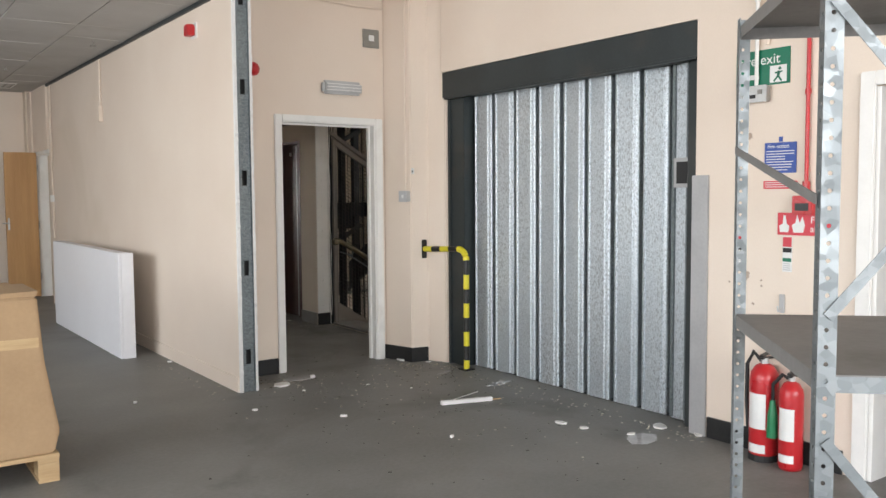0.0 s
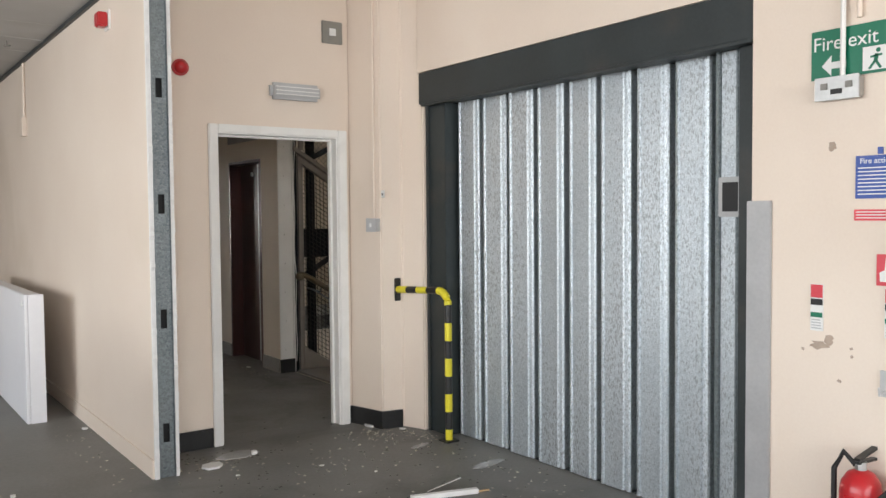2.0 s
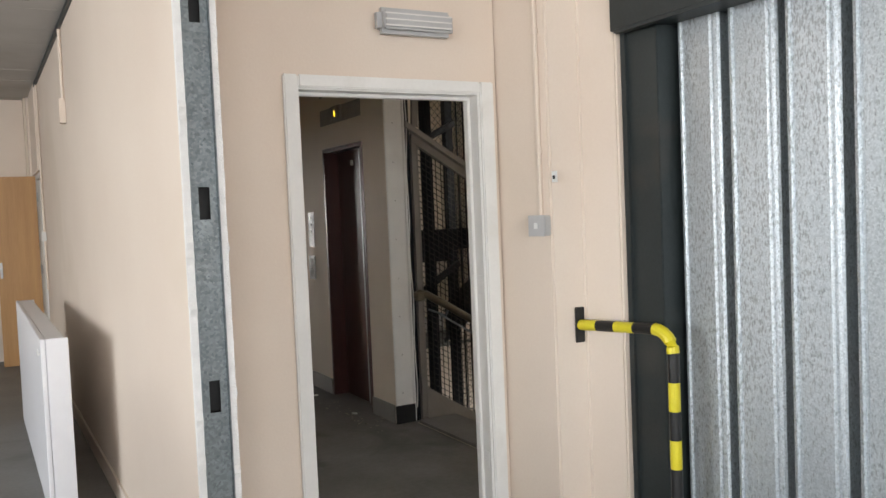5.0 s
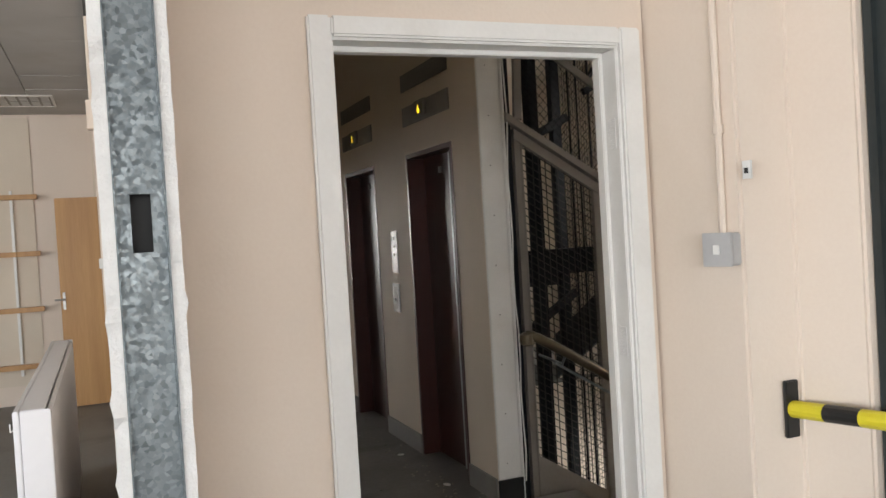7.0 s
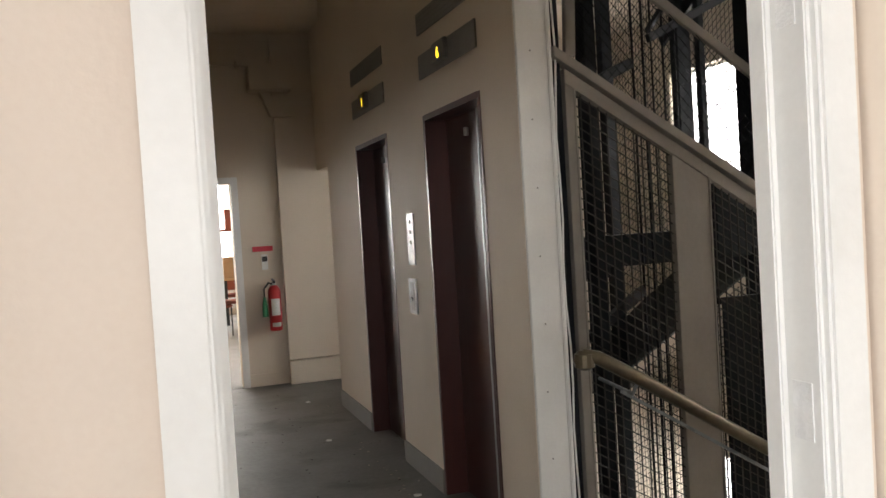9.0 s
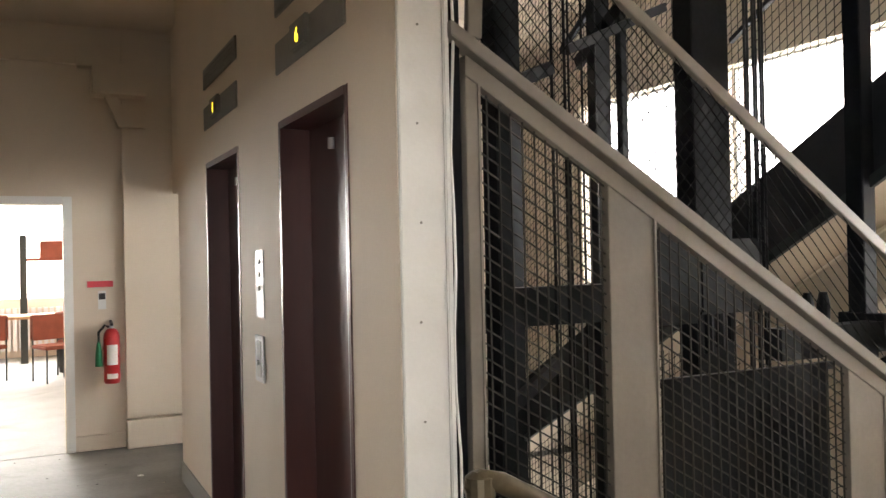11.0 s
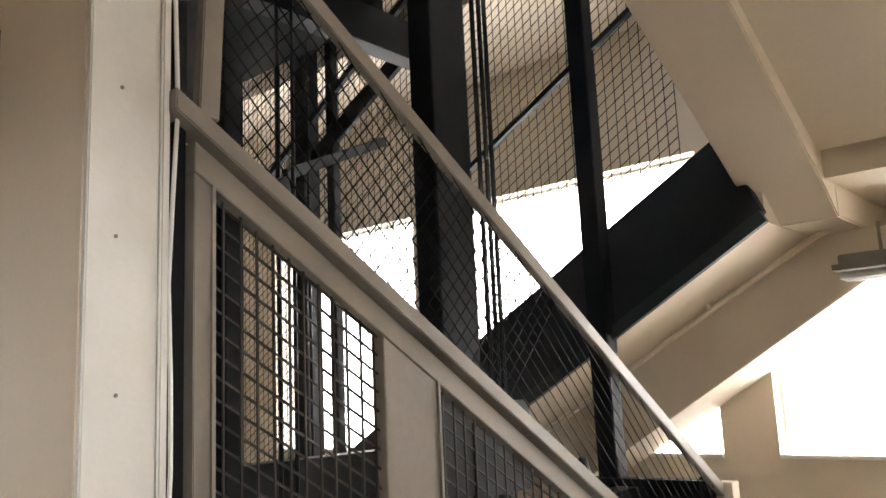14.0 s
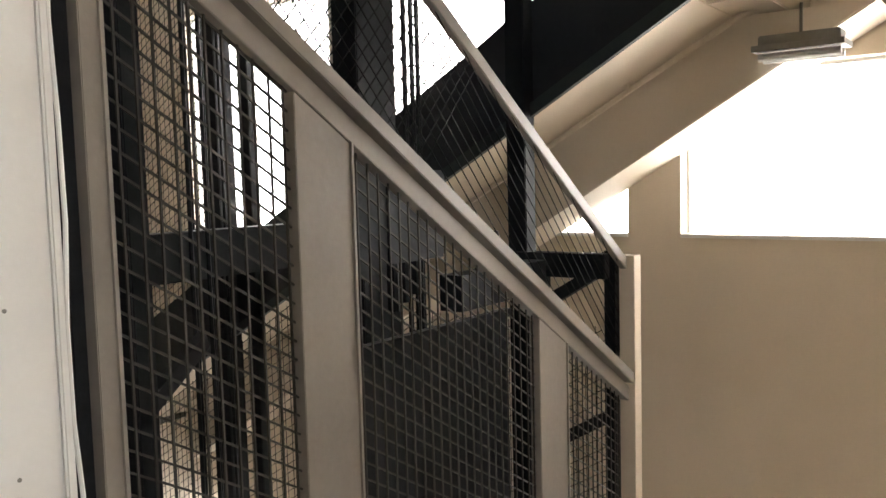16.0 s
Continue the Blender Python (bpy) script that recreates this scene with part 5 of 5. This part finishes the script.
for ob in [o for o in scene.objects if o not in before and o.parent is None]:
    kind_name = ob.name.split(".")[0]
    if kind_name in ("stair_guard", "handrail", "lift_shaft", "lift_car") or ob in DOWN:
        ob.matrix_world = SITE @ ob.matrix_basis
    elif kind_name in ("stair_beam", "quarter_landing", "landing_beam", "conduit", "fluorescent_fitting") or ob in OVER:
        ob.matrix_world = UPPER @ ob.matrix_basis

# ---- lift doors and their fittings ----
def lift(y0, y1, digit):
    d = thing("lift_door", "closed dark red lift doors in a black steel frame", "lift door", group="lifts")
    mid = y0 + (y1 - y0) * 0.30
    part("leaf", boxes((4.335, y0 + 0.03, 0.0, 4.365, mid + 0.02, 2.036)), LIFT_DOOR, d, bevel=0.003)
    part("leaf", boxes((4.37, mid - 0.01, 0.0, 4.395, y1 - 0.03, 2.036)), LIFT_DOOR, d, bevel=0.003)
    for a, b in ((y0, y0 + 0.03), (y1 - 0.03, y1)):
        part("jamb", boxes((4.246, a, 0, 4.40, b, 2.066)), LIFT_DOOR, d, "dark red steel jamb", bevel=0.003)
    part("head", boxes((4.246, y0 + 0.03, 2.036, 4.395, y1 - 0.03, 2.066)), LIFT_DOOR, d)
    part("leading_edge", boxes((4.330, mid + 0.004, 0.02, 4.3345, mid + 0.018, 2.026)), CHROME, d, "bright worn edge")
    part("key_boss", lathe(bmesh.new(), (4.330, mid + 0.16, 1.93), [(0.014, -0.02), (0.014, 0.02)], 10), CHROME, d)
    v = thing("lift_indicator", "grey lift indicator panel with a lit amber digit", "indicator", group="lift indicators")
    part("panel", boxes((4.240, y0 + 0.0, 2.257, 4.2495, y1, 2.385)), GRILLE, v, bevel=0.002)
    mm = (y0 + y1) / 2
    part("hood", boxes((4.215, mm - 0.07, 2.28, 4.2398, mm + 0.12, 2.385)), GRILLE, v, "raised hood", bevel=0.006)
    text(digit, 0.075, (4.2145, mm + 0.045, 2.30), (0, -1, 0), (0, 0, 1), AMBER, v, "digit")
    gr = thing("vent_grille", "flat grey vent panel above the lift indicator", "vent", group="lift vents")
    part("panel", boxes((4.240, y0 + 0.0, 2.492, 4.2495, y1, 2.608)), GRILLE, gr, bevel=0.002)
    for k in range(4):
        part("slat", boxes((4.2375, y0 + 0.02, 2.512 + k * 0.024, 4.2398, y1 - 0.02, 2.520 + k * 0.024)), GRILLE, gr)


lift(8.872, 9.704, "6")
lift(10.444, 11.29, "1")
cpnl = thing("lift_call_panel", "brushed steel lift call panel between the doors", "call panel")
part("plate", boxes((4.244, 9.985, 1.25, 4.2495, 10.12, 1.55)), GREY_STEEL, cpnl, bevel=0.001)
for z in (1.50, 1.44, 1.38):
    part("button", tube(bmesh.new(), [(4.244, 10.05, z), (4.238, 10.05, z)], 0.012, 10), GRILLE, cpnl)
lp = thing("lift_key_panel", "narrow brushed steel panel with key switches", "call panel")
part("plate", boxes((4.240, 9.995, 0.962, 4.2495, 10.14, 1.170)), GREY_STEEL, lp, bevel=0.003)
part("inset", boxes((4.238, 10.03, 0.985, 4.2405, 10.10, 1.147)), GRILLE, lp)
part("knob", tube(bmesh.new(), [(4.2385, 10.065, 1.05), (4.228, 10.065, 1.05)], 0.012, 10), GREY_STEEL, lp)
for y0, y1 in ((8.490, 8.868), (9.708, 10.440), (11.294, 12.33)):
    structure("baseboard", boxes((4.238, y0, 0, 4.2495, y1, 0.13)), GRILLE, "dark grey skirting along the lift wall", "skirting board")
structure("baseboard", boxes((4.240, 8.452, 0, 4.392, 8.4635, 0.13)), BLACK, "black skirting round the pier", "skirting board")

cam_unit = thing("ceiling_camera", "white bullet camera on a bracket at the ceiling", "camera")
part("mount", lathe(bmesh.new(), (4.12, 10.55, 0), [(0.06, 3.33), (0.06, 3.419)], 14), WHITE_PLASTIC, cam_unit)
part("arm", tube(bmesh.new(), [(4.12, 10.55, 3.34), (4.10, 10.50, 3.22), (4.08, 10.42, 3.17)], 0.018), WHITE_PLASTIC, cam_unit)
part("barrel", tube(bmesh.new(), [(4.09, 10.50, 3.17), (4.06, 10.22, 3.10)], 0.042, 14), WHITE_PLASTIC, cam_unit)
part("lens", tube(bmesh.new(), [(4.06, 10.221, 3.10), (4.0595, 10.214, 3.098)], 0.030, 14), LACQUER, cam_unit, "dark lens")
cam_unit.location = (0.03, -0.28, 0)
dome_unit = thing("ceiling_detector", "round off-white detector on the landing ceiling", "detector")
part("body", lathe(bmesh.new(), (3.55, 11.6, 0), [(0.05, 3.33), (0.07, 3.37), (0.07, 3.419)], 16), WHITE_PLASTIC, dome_unit)
trk = thing("trunking", "off-white cable trunking and box high on the end wall", "trunking")
part("box", boxes((3.66, 13.40, 2.98, 4.06, 13.648, 3.22)), STAIR_CREAM, trk, bevel=0.01)
part("bend", prism(bmesh.new(), [(3.56, 3.22), (3.66, 3.22), (3.86, 2.74), (4.06, 2.74), (4.06, 2.87), (3.91, 2.87), (3.74, 3.22), (3.74, 3.28), (3.56, 3.28)], "y", 13.53, 13.649), STAIR_CREAM, trk)
part("run", boxes((2.50, 13.59, 3.24, 3.55, 13.649, 3.28)), STAIR_CREAM, trk)
trk.location = (0.12, 0, -0.14)
ceil_l = thing("ceiling_light", "dim grey ceiling light with a dark slot on the landing", "ceiling light")
part("tray", boxes((2.75, 9.3, 3.34, 3.05, 10.5, 3.419)), GRILLE, ceil_l, bevel=0.01)

# far door, fire point and boxed corner
fd = thing("door_frame", "white painted frame of the far doorway", "door frame", kind="structure")
part("architrave", boxes((3.562, 13.625, 0, 3.628, 13.6495, 2.04)), WHITE, fd, bevel=0.004)
part("architrave", boxes((2.625, 13.625, 0, 2.688, 13.6495, 2.04)), WHITE, fd, bevel=0.004)
part("architrave_head", boxes((2.689, 13.625, 1.982, 3.561, 13.6495, 2.04)), WHITE, fd, bevel=0.004)
fleaf = thing("oak_door", "orange oak door with a glazed slot, standing open", "door")
part("leaf", boxes((2.700, 12.800, 0.01, 2.744, 13.610, 1.975)), OAK, fleaf, bevel=0.003)
part("glazed_slot", boxes((2.696, 12.950, 0.9, 2.748, 13.100, 1.7)), LACQUER, fleaf, "dark glazed slot")
structure("boxed_corner", boxes((4.010, 13.590, 0.235, 5.4, 13.648, 3.41), (4.005, 13.530, 0.0, 5.4, 13.648, 0.225)), STAIR_CREAM, "pale boxed panel low on the end wall", "panel", bevel=0.004)
structure("baseboard", boxes((3.630, 13.635, 0, 4.004, 13.6495, 0.12)), STAIR_CREAM, "cream skirting of the end wall", "skirting board")
fs = thing("fire_point_sign", "red fire sign with a white label under it", "sign")
part("board", boxes((3.730, 13.641, 1.310, 3.925, 13.6495, 1.360)), SIGN_RED, fs)
part("label", boxes((3.810, 13.641, 1.130, 3.870, 13.6495, 1.280)), PAPER, fs, "white instruction label")
part("mark", boxes((3.815, 13.6395, 1.210, 3.865, 13.6408, 1.260)), LACQUER, fs)
e = extinguisher((3.900, 13.560, 0.54), 0.50, 0.062, "red fire extinguisher with green horn hung on the wall", True, radians(90), 0.0)

# ---- bright workroom beyond the far door ----
before_workroom = set(scene.objects)
structure("floor_workroom", boxes((-2.0, 14.05, -0.2, 6.0, 22.0, -0.001)), DARK_FLOOR, "pale worn floor of the bright workroom", "floor")
structure("wall_workroom", boxes((-2.0, 21.9, 0, 6.0, 22.1, 0.95), (-2.0, 21.9, 2.75, 6.0, 22.1, 3.4), (-2.1, 14.25, 0, -2.0, 22.0, 3.4), (6.0, 14.25, 0, 6.1, 22.0, 3.4)), CREAM, "cream wall of the workroom under a wide window", "wall")
structure("ceiling_workroom", boxes((-2.0, 14.25, 3.2, 6.0, 22.0, 3.4)), CREAM, "cream ceiling of the workroom", "ceiling")
structure("backdrop", boxes((-6, 25.0, -2.0, 12, 25.1, 8.0)), BRIGHT, "plain white overcast sky outside the workroom window", "backdrop")
for x in (0.5, 2.4, 4.6):
    structure("window_post", boxes((x, 21.92, 0.951, x + 0.12, 22.05, 2.749)), WHITE, "white window post of the workroom", "window post")


def bench(x, y, w, d, h, label):
    t = thing("work_table", label, "table")
    part("top", boxes((x, y, h - 0.04, x + w, y + d, h)), PINE, t, bevel=0.004)
    for a in (x + 0.04, x + w - 0.09):
        for b in (y + 0.04, y + d - 0.09):
            part("leg", boxes((a, b, 0, a + 0.05, b + 0.05, h - 0.04)), DARK_STEEL, t)
    return t


bench(2.0, 19.4, 1.6, 0.7, 0.80, "long work table with dark legs in the workroom")
bench(3.7, 19.9, 1.0, 0.7, 0.78, "short work table with dark legs by the window")


def chair(x, y, turn):
    c = thing("stacking_chair", "dark red upholstered chair on thin metal legs", "chair", group="workroom chairs", at=(x, y, 0))
    c.rotation_euler = (0, 0, turn)
    part("seat", boxes((-0.22, -0.22, 0.42, 0.22, 0.22, 0.47)), RED_CLOTH, c, bevel=0.015)
    part("backrest", boxes((-0.22, 0.20, 0.52, 0.22, 0.24, 0.85)), RED_CLOTH, c, bevel=0.012)
    for a in (-0.2, 0.2):
        for b in (-0.2, 0.21):
            part("leg", tube(bmesh.new(), [(a, b, 0), (a, b, 0.42 if b < 0 else 0.8)], 0.011, 6), DARK_STEEL, c)
    return c


RED_CLOTH = paint("brown_red_cloth", (0.20, 0.05, 0.03), (0.28, 0.08, 0.05), 0.8, scale=8, fine=90, bump=0.3)
for x, y, t2 in ((3.45, 18.6, 0.4), (3.75, 19.3, 1.2), (2.6, 18.9, -0.5), (3.9, 20.7, 0.1)):
    chair(x, y, t2)
solid("cardboard_carton", boxes((3.75, 19.95, 0.781, 4.25, 20.4, 1.12)), CARDBOARD, "brown carton on the short work table", "carton", bevel=0.01)
solid("cardboard_carton", boxes((3.9, 18.9, 0.0, 4.4, 19.4, 0.42)), CARDBOARD, "brown carton on the workroom floor", "carton", bevel=0.01)
rack = thing("hanging_rack", "dark hanging rack with brown boxes before the window", "rack")
part("post", boxes((3.02, 20.9, 0, 3.12, 21.0, 1.95)), DARK_STEEL, rack)
part("shelf", boxes((3.12, 20.85, 1.55, 4.3, 21.2, 1.60)), RED_CLOTH, rack)
part("box", boxes((3.3, 20.88, 1.601, 3.8, 21.15, 1.86)), RED_CLOTH, rack)
part("box", boxes((3.9, 20.88, 1.601, 4.2, 21.15, 1.95)), RED_CLOTH, rack)
radw = thing("radiator", "white column radiator under the workroom window", "radiator")
for k in range(24):
    part("column", boxes((2.0 + k * 0.09, 21.75, 0.12, 2.06 + k * 0.09, 21.86, 0.80)), RAD_WHITE, radw)
for x, z in ((2.75, 2.62), (3.35, 2.62), (3.7, 2.62)):
    solid("hanging_lamp", boxes((x, 19.0, z - 0.2, x + 0.05, 19.05, z + 0.2)), DARK_STEEL, "dark hanging bracket under the workroom ceiling", "bracket")

for ob in [o for o in scene.objects if o not in before_workroom and o.parent is None]:
    ob.location += Vector((0.14, -0.40, 0))

# ---- litter on the floor ----
rl = random.Random(12)


def scrap(name, label, x, y, w, d, material, turn, category="litter", thick=0.003, z0=0.001):
    g = bmesh.new()
    n = 7
    ring = [(math.cos(k * 2 * math.pi / n + 0.3) * w / 2 * rl.uniform(0.75, 1.1), math.sin(k * 2 * math.pi / n + 0.3) * d / 2 * rl.uniform(0.75, 1.1)) for k in range(n)]
    prism(g, ring, "z", 0, thick)
    ob = solid(name, g, material, label, category, group="floor litter")
    ob.location, ob.rotation_euler = (x, y, z0), (0, 0, turn)
    return ob


CLEAR = paint("dusty_acrylic", (0.38, 0.38, 0.38), (0.5, 0.5, 0.5), 0.15, scale=8)
scrap("paper_scrap", "torn white scrap of board on the floor", 2.66, 5.98, 0.16, 0.13, PAPER, 0.3, thick=0.012)
scrap("acrylic_sheet", "dusty broken clear sheet lying by the door", 2.88, 6.12, 0.34, 0.16, CLEAR, 0.1)
scrap("paper_scrap", "small white scrap of paper on the floor", 2.97, 6.08, 0.05, 0.04, PAPER, 0.8, thick=0.02)
st = thing("broken_batten", "pale broken timber batten lying on the floor", "batten")
part("length", bar(bmesh.new(), (3.29, 4.76, 0.014), (3.65, 4.65, 0.014), 0.035, 0.026), PLASTER, st, bevel=0.002)
part("splinter", bar(bmesh.new(), (3.62, 4.66, 0.006), (3.72, 4.64, 0.006), 0.008, 0.008), PINE, st)
part("thread", tube(bmesh.new(), [(3.44, 4.82, 0.004), (3.72, 4.90, 0.004)], 0.003, 6), PAPER, st)
for x, y, w, d in ((3.63, 3.93, 0.10, 0.05), (3.66, 3.76, 0.07, 0.05), (4.06, 3.50, 0.13, 0.09), (3.80, 3.50, 0.06, 0.04), (4.10, 3.24, 0.08, 0.05), (4.05, 6.02, 0.03, 0.05), (3.90, 6.22, 0.10, 0.04), (3.98, 6.15, 0.09, 0.05), (2.72, 5.72, 0.03, 0.03), (3.2, 5.6, 0.04, 0.02), (2.6, 4.9, 0.05, 0.02), (3.4, 5.3, 0.03, 0.02), (2.2, 5.4, 0.04, 0.03), (2.9, 4.1, 0.03, 0.02), (2.3, 6.9, 0.03, 0.02), (2.25, 7.4, 0.05, 0.04), (1.6, 6.1, 0.03, 0.03), (4.0, 12.6, 0.05, 0.04), (4.1, 9.75, 0.05, 0.03), (3.9, 11.2, 0.05, 0.05), (4.12, 8.95, 0.06, 0.04)):
    scrap("paper_scrap", "small pale scrap of rubbish on the floor", x, y, w, d, PAPER, rl.uniform(0, 3), thick=rl.uniform(0.003, 0.015))
for x, y, w, d in ((4.02, 5.02, 0.30, 0.10), (3.78, 3.40, 0.28, 0.20), (3.92, 5.6, 0.2, 0.06)):
    scrap("dust_patch", "flat pale patch of plaster dust on the floor", x, y, w, d, CLEAR, rl.uniform(0, 0.6), "dust", 0.001)

# plaster crumbs, torn leaves and dirt swept against the walls
rg = random.Random(31)
GRIT = paint("plaster_grit", (0.30, 0.28, 0.22), (0.55, 0.52, 0.44), 0.9, scale=30, fine=90, bump=0.3)
SOIL = paint("dark_dirt", (0.05, 0.047, 0.042), (0.10, 0.095, 0.085), 0.95, scale=20, fine=90, bump=0.3)


def grit(name, label, spots, material):
    """Many loose crumbs, thickest at the middle of each spot: x, y, spread along x and y, count."""
    g = bmesh.new()
    for x, y, sx, sy, n in spots:
        for _ in range(n):
            px, py, q = rg.gauss(x, sx), rg.gauss(y, sy), rg.uniform(0.004, 0.013)
            a = rg.uniform(0, 3.1)
            lift = rg.uniform(0.002, 0.006)
            ring = [(px + q * rg.uniform(0.5, 1.3) * math.cos(a + k * 1.57), py + q * rg.uniform(0.5, 1.3) * math.sin(a + k * 1.57)) for k in range(4)]
            low_ring = [g.verts.new((u, v, 0.0)) for u, v in ring]
            tip = g.verts.new((px, py, lift))
            for k in range(4):
                g.faces.new((low_ring[k], low_ring[(k + 1) % 4], tip))
    return tagged(solid(name, g, material, label, "litter"), kind="stuff")


grit("floor_grit", "pale plaster crumbs scattered along the walls and doorway", ((2.72, 6.05, 0.12, 0.10, 60), (3.80, 6.05, 0.10, 0.10, 55), (4.05, 5.85, 0.06, 0.12, 40), (3.3, 5.6, 0.5, 0.35, 60), (4.02, 4.6, 0.08, 0.7, 60), (3.5, 4.3, 0.5, 0.6, 40), (2.15, 6.6, 0.05, 0.6, 30), (4.05, 3.4, 0.06, 0.2, 30), (4.08, 10.0, 0.05, 0.9, 40), (4.1, 8.7, 0.06, 0.2, 25)), GRIT)
grit("floor_dirt", "dark dirt and flakes lying about the concrete floor", ((3.0, 5.6, 0.5, 0.5, 90), (3.6, 4.9, 0.4, 0.7, 90), (2.9, 4.0, 0.7, 0.7, 80), (2.7, 6.15, 0.2, 0.12, 50), (3.9, 5.7, 0.15, 0.25, 50), (3.6, 11.5, 0.4, 1.2, 60)), SOIL)
